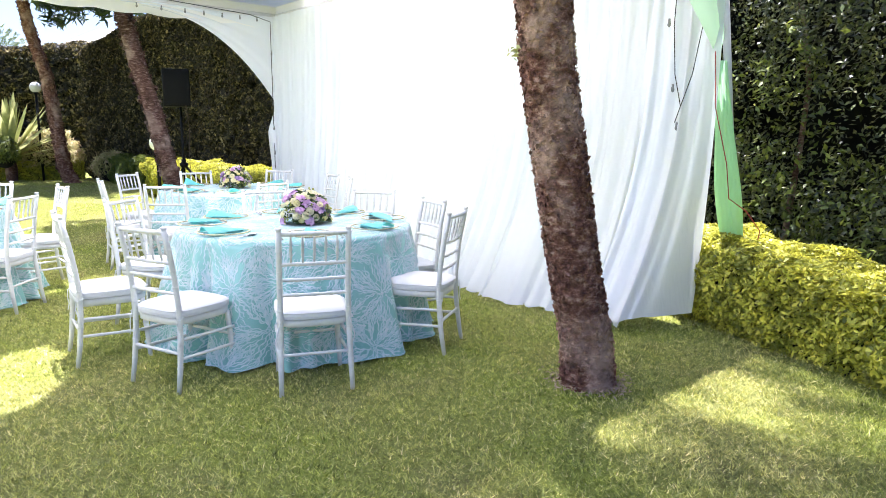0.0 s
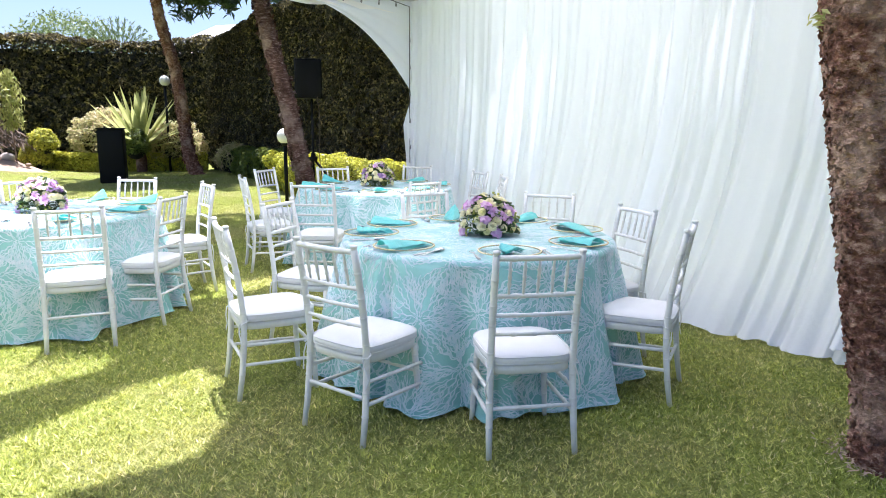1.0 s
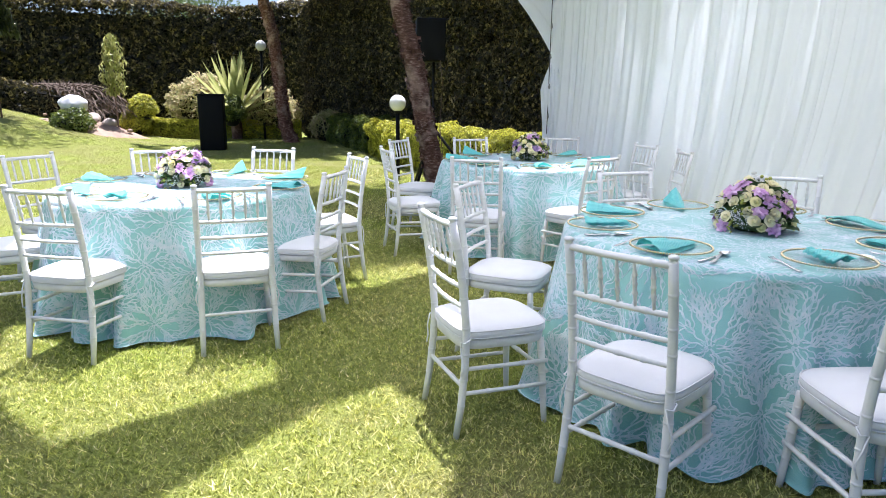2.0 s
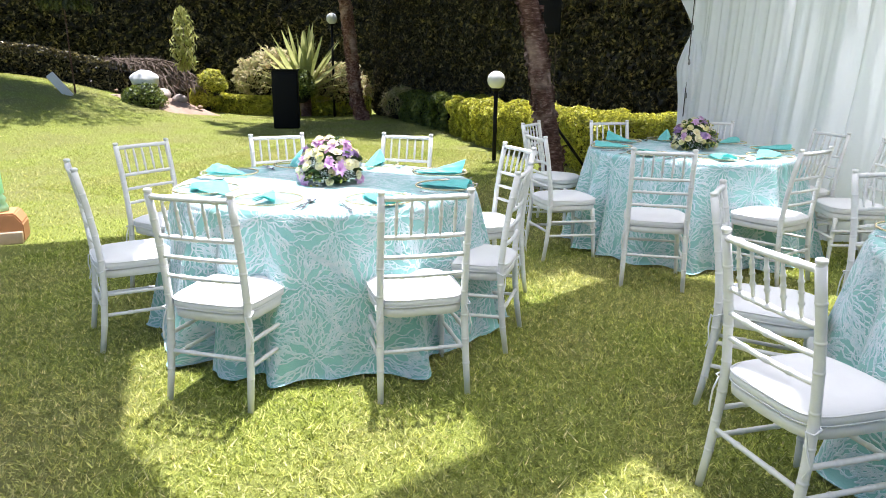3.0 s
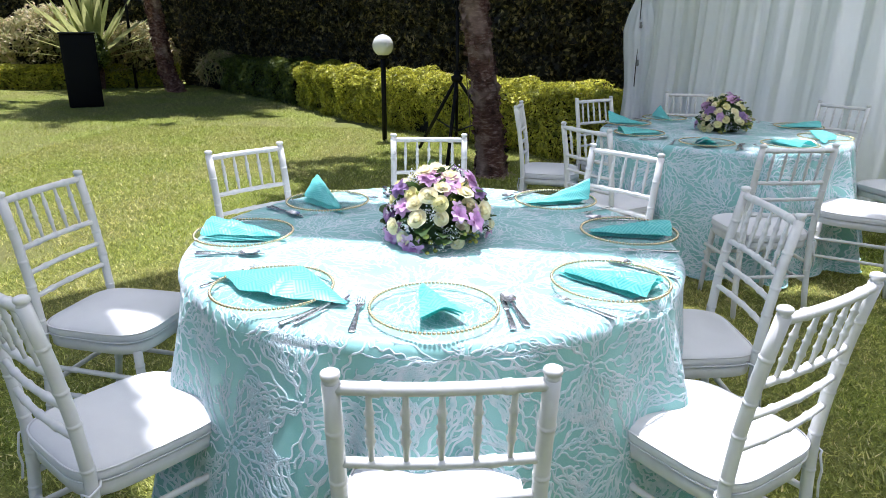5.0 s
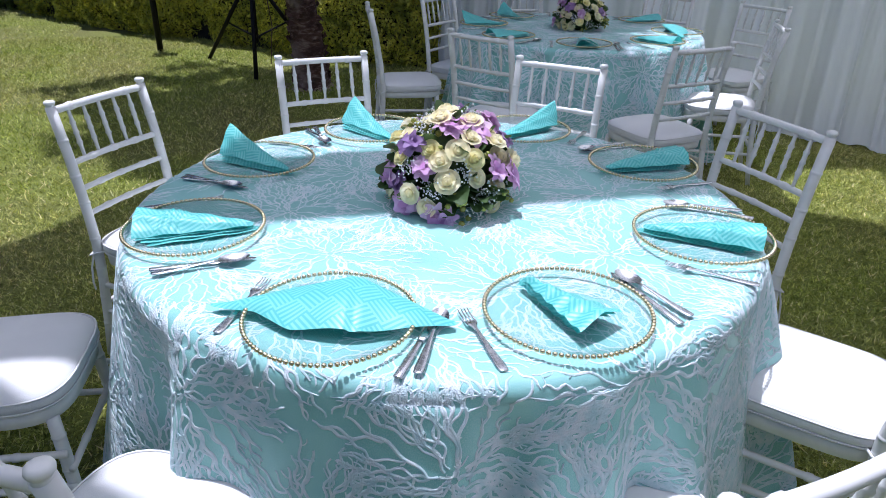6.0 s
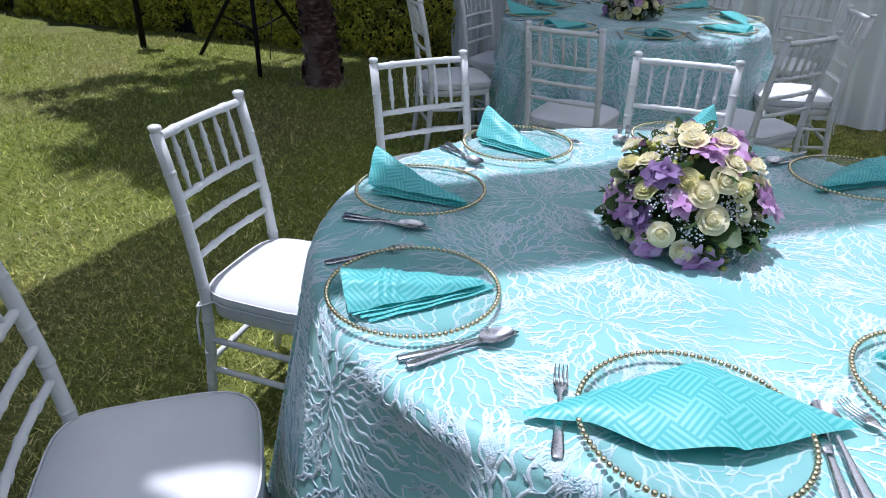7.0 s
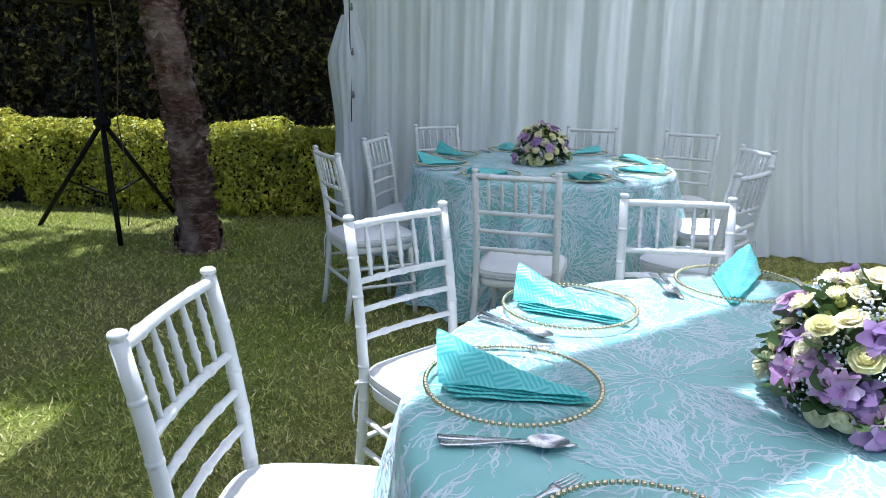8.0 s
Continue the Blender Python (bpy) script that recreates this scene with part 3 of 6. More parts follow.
def swag(name, corner, along, tie_z, reach, top_z, material, parent, foot, label, girth=1.0):
    """A cloth that swoops from the eave to the tie on a pole and hangs down it."""
    corner, along = Vector(corner), Vector(along)
    n, k = 34, 14
    rows = np.zeros((n, k, 3))
    nrm = Vector((along.y, -along.x, 0))
    for i in range(n):
        f = i / (n - 1)
        for j in range(k):
            g = j / (k - 1)
            # upper edge runs along the eave, lower edge swoops to the tie
            e = corner + along * (reach * (1 - f)) + Vector((0, 0, top_z))
            low = corner + along * (reach * (1 - f)) + Vector((0, 0, top_z - (top_z - tie_z) * (0.06 + 0.94 * f ** 2.6)))
            p = e.lerp(low, g)
            p += nrm * (0.035 * math.sin(g * 17 + f * 3) * (1 - 0.5 * f))
            rows[i, j] = p[:]
    part("swag", grid_mesh(name, rows, material), None, parent, label)
    n, k = 26, 66
    rows = np.zeros((n, k, 3))
    foot = Vector(foot)
    for i in range(n):
        f = i / (n - 1)
        c = (corner + Vector((0, 0, tie_z))).lerp(foot, f)
        r = 0.045 + (0.055 * min(1, f * 5) * (1 - 0.35 * f)) * girth + 0.03 * (girth - 1) * math.sin(f * 9)
        for j in range(k):
            a = j / k * math.tau
            rr = r * (1 + 0.13 * math.sin(a * 5 + f * 2.5) + 0.12 * math.sin(a * 11 - f * 3))
            rows[i, j] = (c + Vector((math.cos(a) * rr, math.sin(a) * rr, 0)))[:]
    part("wrapped_cloth", grid_mesh(name, rows, material, wrap=True), None, parent, label)


def make_curtain():
    """Pleated cloths hung from the eave along one side of the tent."""
    edges = [0.0, 0.5, 2.3, 3.95, 5.3, TENT_SIDE]
    for k, (u0, u1) in enumerate(zip(edges, edges[1:])):
        nu, nz = int((u1 - u0) * 95), 46
        u = np.linspace(u0 - (0.3 if k == 1 else 0.05 if k else 0.1), u1, nu)
        f = np.linspace(0, 1, nz)[:, None]
        r = np.random.default_rng(30 + k)
        ph = np.cumsum(np.interp(u, np.linspace(u0, u1, 14), r.uniform(0.45, 1.5, 14))) * (u[1] - u[0]) * math.tau / 0.15
        amp = 0.014 + 0.03 * np.interp(u, np.linspace(u0, u1, 9), r.uniform(0, 1, 9))
        amp2 = np.interp(u, np.linspace(u0, u1, 12), r.normal(0, 1, 12))
        pleat = amp * np.sin(ph) + 0.008 * np.sin(2.3 * ph + 1)
        pleat = pleat * np.interp(u, [0, 2.4, 4.2], [1, 0.8, 0.5])
        fl = np.clip((f - 0.12) / 0.88, 0, 1)
        wide = np.interp(u, [-0.1, -0.03, 0.06, 0.3, 1.0, 1.7, 3.0, 3.8, 4.5, 6.0, TENT_SIDE], [0.12, 0.45, 0.74, 0.7, 0.75, 0.72, 0.58, 0.4, 0.24, 0.16, 0.05])
        if k == 0:
            wide = wide + 0.05
        inn = 0.04 + pleat * (0.65 + 0.5 * f) + wide * fl ** 2.6 + np.interp(u, [0, 2.4, 4.2], [0.045, 0.05, 0.07]) * amp2 * (0.35 + 0.65 * fl)
        z = EAVE - 0.02 - f * (EAVE - 0.03 - (0.09 if k == 0 else 0.0)) + 0.02 * f ** 8 * np.sin(ph * 0.4)
        uu = u[None] + 0.02 * np.sin(ph * 0.5) * f + 0 * f
        P = np.array(TENT_P) + uu[..., None] * np.array(TENT_U) + inn[..., None] * np.array(TENT_V)
        P[..., 2] = np.maximum(z, 0.012)
        c = part("curtain", grid_mesh("curtain", P, MAT["curtain"]), None)
        tagged(c, "floor-length pleated white curtain hung from the tent eave", "curtain", "white curtains round the tent")


def cable(name, label, pts, radius, material, category="cable", bulbs=()):
    root = thing(name, label, category)
    part("wire", tube(bmesh.new(), pts, radius, 6), material, root)
    for b in bulbs:
        bm = bmesh.new()
        lathe(bm, [(0.0, 0.0), (0.008, 0.002), (0.009, -0.02), (0.013, -0.034), (0.012, -0.05), (0.0, -0.06)], 8, b)
        part("bulb", bm, MAT["bulb"], root, "small clear bulb")


make_ground()
tent = make_tent()
make_curtain()
swag("green_drape", tent_pt(0.0, 0.0) + Vector((0.06, -0.02, 0)), TENT_V, 1.94, 3.0, EAVE, MAT["green"], tent, tent_pt(0, 0, 0.02) + Vector((0.36, 0.1, 0)), "sheer mint green drape", 0.5)
swag("white_drape", tent_pt(TENT_SIDE, 0.0), TENT_V, 1.77, 2.1, EAVE, MAT["curtain"], tent, tent_pt(TENT_SIDE, 0.02, 0.03), "white drape tied to the pole", 1.7)
swag("green_drape", tent_pt(TENT_SIDE, TENT_SIDE), -TENT_V, 1.9, 2.0, EAVE, MAT["green"], tent, tent_pt(TENT_SIDE, TENT_SIDE, 0.38) + Vector((-0.3, 0.2, 0)), "sheer mint green drape", 0.62)


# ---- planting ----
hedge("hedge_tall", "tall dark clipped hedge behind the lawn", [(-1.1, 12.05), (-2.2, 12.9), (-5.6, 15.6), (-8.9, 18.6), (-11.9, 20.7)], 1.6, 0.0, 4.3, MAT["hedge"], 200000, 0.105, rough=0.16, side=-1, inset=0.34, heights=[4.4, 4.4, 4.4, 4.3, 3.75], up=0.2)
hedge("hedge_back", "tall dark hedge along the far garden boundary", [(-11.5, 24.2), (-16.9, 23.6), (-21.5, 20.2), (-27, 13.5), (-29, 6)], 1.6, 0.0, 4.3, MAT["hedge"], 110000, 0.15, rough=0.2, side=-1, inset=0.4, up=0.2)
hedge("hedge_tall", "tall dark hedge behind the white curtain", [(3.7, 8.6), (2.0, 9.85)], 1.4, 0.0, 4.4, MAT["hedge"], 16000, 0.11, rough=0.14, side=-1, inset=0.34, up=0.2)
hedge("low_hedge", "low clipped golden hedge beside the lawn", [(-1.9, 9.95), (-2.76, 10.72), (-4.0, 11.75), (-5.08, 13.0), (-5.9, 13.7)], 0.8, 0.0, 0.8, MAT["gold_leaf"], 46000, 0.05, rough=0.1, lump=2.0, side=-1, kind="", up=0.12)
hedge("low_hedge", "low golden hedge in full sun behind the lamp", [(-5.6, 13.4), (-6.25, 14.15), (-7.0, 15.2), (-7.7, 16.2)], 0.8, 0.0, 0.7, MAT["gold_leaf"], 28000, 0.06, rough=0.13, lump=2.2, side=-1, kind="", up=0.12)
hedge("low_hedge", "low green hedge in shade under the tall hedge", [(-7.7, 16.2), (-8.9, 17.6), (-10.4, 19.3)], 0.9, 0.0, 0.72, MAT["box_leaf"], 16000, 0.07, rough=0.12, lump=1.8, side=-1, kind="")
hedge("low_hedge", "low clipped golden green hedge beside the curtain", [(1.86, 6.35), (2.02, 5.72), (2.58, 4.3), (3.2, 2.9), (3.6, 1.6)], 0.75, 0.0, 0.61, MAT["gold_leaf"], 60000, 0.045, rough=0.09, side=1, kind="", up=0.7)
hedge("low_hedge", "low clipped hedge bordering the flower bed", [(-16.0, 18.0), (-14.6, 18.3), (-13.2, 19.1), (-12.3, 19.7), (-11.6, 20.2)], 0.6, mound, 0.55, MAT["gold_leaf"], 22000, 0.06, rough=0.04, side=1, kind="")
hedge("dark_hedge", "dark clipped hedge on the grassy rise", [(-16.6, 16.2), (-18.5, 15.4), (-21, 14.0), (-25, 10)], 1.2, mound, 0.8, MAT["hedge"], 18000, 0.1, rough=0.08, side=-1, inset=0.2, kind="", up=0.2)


# ---- chairs ----


def ringed(z0, z1, r, rings, at):
    """Points and radii of a bar with raised rings."""
    pts, rad = [], []
    zs = sorted({z0, z1, *[z for q in rings for z in (q - 0.0075, q - 0.0045, q - 0.003, q, q + 0.003, q + 0.0045, q + 0.0075)], *np.linspace(z0, z1, 7)})
    for z in zs:
        k = min([abs(z - q) for q in rings] or [1])
        pts.append(at(z))
        rad.append(r + (0.0016 if k < 0.0035 else 0.0))
    return pts, rad


def make_chair():
    chair = thing("banquet_chair", "white wooden ballroom chair with a padded white seat cushion", "chair", "white chairs round the tables")
    W = MAT["white"]

    def post(s):
        def at(z):
            y = np.interp(z, [0, 0.12, 0.3, 0.44, 0.6, 0.75, 0.91], [-0.228, -0.208, -0.190, -0.184, -0.198, -0.220, -0.252])
            x = np.interp(z, [0, 0.44, 0.91], [0.194, 0.183, 0.183])
            return Vector((s * x, y, z))
        return at

    for s in (-1, 1):
        at = post(s)
        bm = bmesh.new()
        pts, rad = ringed(0, 0.905, 0.0162, [0.14, 0.25, 0.36, 0.47, 0.595, 0.685, 0.80], at)
        rad = [r * np.interp(p.z, [0, 0.2, 0.8], [0.82, 1, 0.98]) for p, r in zip(pts, rad)]
        tube(bm, pts, rad, 10)
        top = at(0.905)
        lathe(bm, [(0.0, -0.004), (0.0135, -0.003), (0.0125, 0.002), (0.0125, 0.005), (0.0165, 0.009), (0.0172, 0.0135), (0.0160, 0.018), (0.011, 0.021), (0.0, 0.022)], 12, top)
        part("back_post", bm, W, chair)
    for s in (-1, 1):
        bm = bmesh.new()
        fl = lambda z: Vector((s * np.interp(z, [0, 0.38], [0.186, 0.164]), np.interp(z, [0, 0.38], [0.188, 0.166]), z))
        pts, rad = ringed(0, 0.38, 0.0158, [0.12, 0.225, 0.325], fl)
        rad = [r * np.interp(p.z, [0, 0.2], [0.78, 1]) for p, r in zip(pts, rad)]
        tube(bm, pts, rad, 10)
        part("front_leg", bm, W, chair)

    def bow(z, r, name, back=0.012, rings=(0.25, 0.5, 0.75)):
        a, b = post(-1)(z), post(1)(z)
        pts, rad = [], []
        ts = sorted({*np.linspace(0, 1, 11), *[q + d for q in rings for d in (-0.045, -0.03, -0.02, 0.02, 0.03, 0.045)]})
        for t in ts:
            p = a.lerp(b, t)
            p.y -= back * math.sin(math.pi * t)
            pts.append(p)
            rad.append(r + (0.0022 if min(abs(t - q) for q in rings) < 0.025 else 0))
        part(name, tube(bmesh.new(), pts, rad, 8), W, chair)

    bow(0.893, 0.0125, "top_rail", rings=(0.2, 0.8))
    bow(0.727, 0.0105, "back_rail")
    bow(0.64, 0.0095, "back_rail")
    bow(0.555, 0.0095, "back_rail")
    for i in range(5):
        t = (i + 1) / 6
        a = post(-1)(0.727).lerp(post(1)(0.727), t) - Vector((0, 0.012 * math.sin(math.pi * t), 0))
        b = post(-1)(0.893).lerp(post(1)(0.893), t) - Vector((0, 0.012 * math.sin(math.pi * t), 0))
        prof = [(0, 0.0055), (0.2, 0.006), (0.27, 0.0075), (0.31, 0.0105), (0.35, 0.0075), (0.48, 0.0075), (0.5, 0.0105), (0.54, 0.0075), (0.66, 0.0075), (0.69, 0.0105), (0.73, 0.0075), (0.8, 0.006), (1, 0.0055)]
        part("spindle", tube(bmesh.new(), [a.lerp(b, f) for f, _ in prof], [r for _, r in prof], 7), W, chair)

    def rail(a, b, r, rings=(0.3, 0.7)):
        a, b = Vector(a), Vector(b)
        ts = sorted({0, 1, *[q + d for q in rings for d in (-0.04, -0.025, -0.018, 0.018, 0.025, 0.04)]})
        part("stretcher", tube(bmesh.new(), [a.lerp(b, t) for t in ts], [r + (0.002 if min(abs(t - q) for q in rings) < 0.02 else 0) for t in ts], 8), W, chair)

    for s in (-1, 1):
        for z in (0.295, 0.19):
            p = post(s)(z)
            rail(p, (s * 0.19, 0.188, z - 0.01), 0.0095)
    rail(post(-1)(0.22), post(1)(0.22), 0.0095)
    rail((-0.19, 0.188, 0.235), (0.19, 0.188, 0.235), 0.0095)

    def outline(grow, n=40):
        pts = []
        for k in range(n):
            a = k / n * math.tau
            c, s = math.cos(a), math.sin(a)
            e = 0.52 if s > 0 else 0.42
            x = math.copysign(abs(c) ** e, c)
            y = math.copysign(abs(s) ** e, s)
            pts.append(Vector((x * (0.183 + 0.016 * (y + 1) / 2 + grow), y * (0.202 + grow), 0)))
        return pts

    def stack(levels, bm):
        rings = []
        for z, g, bulge in levels:
            rings.append([bm.verts.new(p + Vector((0, 0, z + bulge * (p.y * 0.2)))) for p in outline(g)])
        for r0, r1 in zip(rings, rings[1:]):
            for k in range(len(r0)):
                bm.faces.new((r0[k], r0[(k + 1) % len(r0)], r1[(k + 1) % len(r0)], r1[k]))
        bm.faces.new(rings[0][::-1])
        bm.faces.new(rings[-1])
        return bm

    part("seat_frame", stack([(0.372, -0.004, 0), (0.375, 0.0, 0), (0.408, 0.002, 0), (0.412, -0.003, 0)], bmesh.new()), W, chair)
    cushion = part("seat_cushion", stack([(0.413, -0.012, 0), (0.418, 0.004, 0), (0.430, 0.009, 0), (0.446, 0.008, 0), (0.458, -0.004, 0), (0.468, -0.025, 0), (0.475, -0.06, 0), (0.479, -0.10, 0), (0.480, -0.14, 0)], bmesh.new()), MAT["cushion"], chair, "padded white cloth seat cushion")
    for z, g in ((0.420, 0.0075), (0.450, 0.0075)):
        pts = [p + Vector((0, 0, z)) for p in outline(g)]
        bm = bmesh.new()
        tube(bm, pts + [pts[0]], 0.0028, 5, caps=False)
        part("piping", bm, MAT["cushion"], cushion)
    for s in (-1, 1):
        bm = bmesh.new()
        p = post(s)(0.412)
        q = p + Vector((s * 0.022, -0.016, 0.0))
        tube(bm, [p + Vector((-s * 0.02, 0.03, 0.01)), p + Vector((s * 0.018, 0.012, 0.012)), q, p + Vector((0, -0.024, 0.002)), p + Vector((s * 0.016, -0.028, -0.05)), p + Vector((s * 0.03, -0.02, -0.10)), p + Vector((s * 0.02, -0.03, -0.135))], 0.0035, 5)
        part("cushion_tie", bm, MAT["tie"], cushion, "knotted white ribbon tie")
    return chair


# centre of the chair's back at floor level, and the way the chair faces
CHAIRS = [
    (-1.39, 4.10, 0.43, 0.90), (-0.45, 4.10, -0.36, 0.93), (0.26, 5.00, -0.97, 0.24), (-2.14, 4.53, 0.78, 0.63),
    (-2.28, 5.51, 1.00, -0.09), (-0.55, 6.54, -0.16, -0.99), (0.04, 5.76, -0.85, -0.53), (-1.50, 6.43, 0.57, -0.82),
    (-4.18, 4.47, -0.11, 0.99), (-3.36, 4.89, -0.59, 0.80), (-5.21, 4.82, 0.58, 0.81), (-5.69, 5.75, 0.98, -0.14),
    (-5.22, 6.53, 0.76, -0.65), (-4.41, 6.99, 0.08, -1.00), (-3.47, 6.64, -0.70, -0.71), (-3.18, 5.70, -1.00, -0.09),
    (-2.60, 6.85, -0.14, 0.99), (-3.55, 7.39, 0.80, 0.59), (-3.88, 8.52, 0.99, -0.15), (-3.26, 9.04, 0.58, -0.82),
    (-2.36, 9.62, -0.13, -0.99), (-1.44, 8.83, -0.82, -0.57), (-1.10, 8.18, -0.96, -0.28), (-1.71, 7.34, -0.84, 0.55),
]
first = make_chair()
for i, (x, y, fx, fy) in enumerate(CHAIRS):
    f = Vector((fx, fy, 0)).normalized()
    c = Vector((x, y, 0)) + f * 0.25
    m = Matrix.Translation(c) @ pose(0, 0, 0, 0, 0, math.degrees(math.atan2(-f.x, f.y)))
    if i == 0:
        first.matrix_basis = m
    else:
        copy_thing(first, m)

# ---- tables ----
TABLES = [(-0.910, 5.362, 4.0), (-4.287, 5.677, 0.0), (-2.492, 8.310, 31.0)]
TOP_Z, TABLE_R = 0.770, 0.815


def make_table(x, y):
    t = thing("round_table", "round folding table hidden under an aqua cloth", "table", "round tables", m=pose(x, y, 0))
    bm = bmesh.new()
    lathe(bm, [(0, TOP_Z - 0.03), (TABLE_R - 0.03, TOP_Z - 0.03), (TABLE_R - 0.02, TOP_Z - 0.022), (TABLE_R - 0.02, TOP_Z - 0.01), (TABLE_R - 0.03, TOP_Z - 0.004), (0, TOP_Z - 0.004)], 64)
    part("tabletop", bm, MAT["table"], t)
    for k in range(4):
        a = math.radians(45 + 90 * k)
        part("leg", tube(bmesh.new(), [(0.5 * math.cos(a), 0.5 * math.sin(a), 0), (0.45 * math.cos(a), 0.45 * math.sin(a), TOP_Z - 0.03)], 0.016, 8), MAT["black"], t)


def make_cloth(x, y, seed, turn):
    """A round cloth that lies on the top and falls to the grass in folds."""
    r = np.random.default_rng(seed)
    n = 420
    a = np.linspace(0, math.tau, n, endpoint=False)
    ph = a + 0.12 * np.sin(3 * a + r.uniform(0, 6)) + 0.06 * np.sin(7 * a + r.uniform(0, 6))
    folds = 0.6 * np.sin(13 * ph + r.uniform(0, 6)) + 0.4 * np.sin(22 * ph + r.uniform(0, 6)) + 0.3 * np.sin(8 * ph + r.uniform(0, 6))
    hang = np.concatenate([np.linspace(0, 0.1, 8)[1:], np.linspace(0.1, TOP_Z, 26)[1:]])
    rows, uv = [], []
    for s in np.concatenate([[0.001], np.linspace(0.06, TABLE_R - 0.035, 24)]):
        z = TOP_Z + 0.0015 * np.sin(a * 9 + s * 30) * (s / TABLE_R)
        rows.append(np.stack([s * np.cos(a), s * np.sin(a), z], 1))
        uv.append(np.stack([s * np.cos(a), s * np.sin(a)], 1))
    for q in np.linspace(0, math.pi / 2, 6)[1:]:
        rr = TABLE_R - 0.035 + 0.035 * math.sin(q)
        s = TABLE_R - 0.035 + 0.035 * q
        rows.append(np.stack([rr * np.cos(a), rr * np.sin(a), np.full(n, TOP_Z - 0.035 + 0.035 * math.cos(q))], 1))
        uv.append(np.stack([s * np.cos(a), s * np.sin(a)], 1))
    for h in hang:
        f = h / TOP_Z
        grow = 0.13 * f ** 1.1
        rr = TABLE_R + grow + folds * 0.09 * f ** 0.7 + 0.016 * np.sin(31 * ph) * f ** 1.5
        z = np.maximum(TOP_Z - 0.035 - h * (1 + 0.02 * np.sin(5 * a)) + 0.01, 0.012 + 0.012 * np.abs(np.sin(9 * a)))
        s = TABLE_R + 0.02 + h
        rows.append(np.stack([rr * np.cos(a), rr * np.sin(a), z], 1))
        uv.append(np.stack([s * np.cos(a) * (1 - 0.22 * f), s * np.sin(a) * (1 - 0.22 * f)], 1))
    rows = np.array(rows)
    me = grid_mesh("tablecloth", rows, MAT["lace"], np.array(uv) + np.array([seed * 2.3, seed * 1.7]), wrap=True)
    c = part("tablecloth", me, None)
    c.matrix_basis = pose(x, y, 0, 0, 0, turn)
    tagged(c, "floor-length aqua tablecloth with white branching cord embroidery", "tablecloth", "aqua tablecloths")
    lengths = np.concatenate([[0.001], np.linspace(0.06, TABLE_R - 0.035, 24), TABLE_R - 0.035 + 0.035 * np.linspace(0, math.pi / 2, 6)[1:], TABLE_R + 0.02 + hang])
    cords = part("embroidery", embroider(rows, lengths, seed), None, c, "raised white cord in branching sprays")
    cords["kind"] = "stuff"


def from_star(s, a, s0, a0):
    """The way from a star to a place on the cloth: outwards and round, in the place's own directions."""
    da = (a - a0 + math.pi) % math.tau - math.pi
    rr = TABLE_R + 0.13 * np.maximum(s - TABLE_R, 0)
    both = (s > TABLE_R) & (s0 > TABLE_R)
    out = np.where(both, s - s0, s - s0 * np.cos(da))
    side = np.where(both, rr * da, np.minimum(s0, rr) * np.sin(da))
    return out, side


def grow_cords(s, a, star, stars, lean, length, width, seed):
    """Walks many cords at once over the cloth, each away from its own star and up to the border of the next one."""
    r = np.random.default_rng(seed)
    n, step = len(s), 0.008
    beat = math.tau * step / r.uniform(0.035, 0.075, n)
    sway, start = r.uniform(0.3, 0.75, n), r.uniform(0, math.tau, n)
    live = np.ones(n, bool)
    track = []
    for i in range(int(length.max() / step) + 2):
        out, side = from_star(s, a, stars[star, 0], stars[star, 1])
        way = np.arctan2(side, out) + lean * math.exp(-i * step / 0.03) + sway * np.sin(start + beat * i)
        left = np.clip(1 - i * step / length, 0, 1)
        o2, s2 = from_star(s[:, None], a[:, None], stars[None, :, 0], stars[None, :, 1])
        dist = o2 ** 2 + s2 ** 2
        live &= (left > 0) & (dist[np.arange(n), star] < (np.sqrt(dist.min(1)) + 0.03) ** 2)
        track.append(np.stack([s, a, way, width * (0.4 + 0.6 * left ** 0.7) * min(1.0, 0.55 + i * 0.05) * live], 1))
        rr = np.where(s < TABLE_R, np.maximum(s, 0.02), TABLE_R + 0.13 * (s - TABLE_R))
        s = np.where(live, np.abs(s + np.cos(way) * step), s)
        a = np.where(live, a + np.sin(way) * step / rr, a)
    return np.array(track)


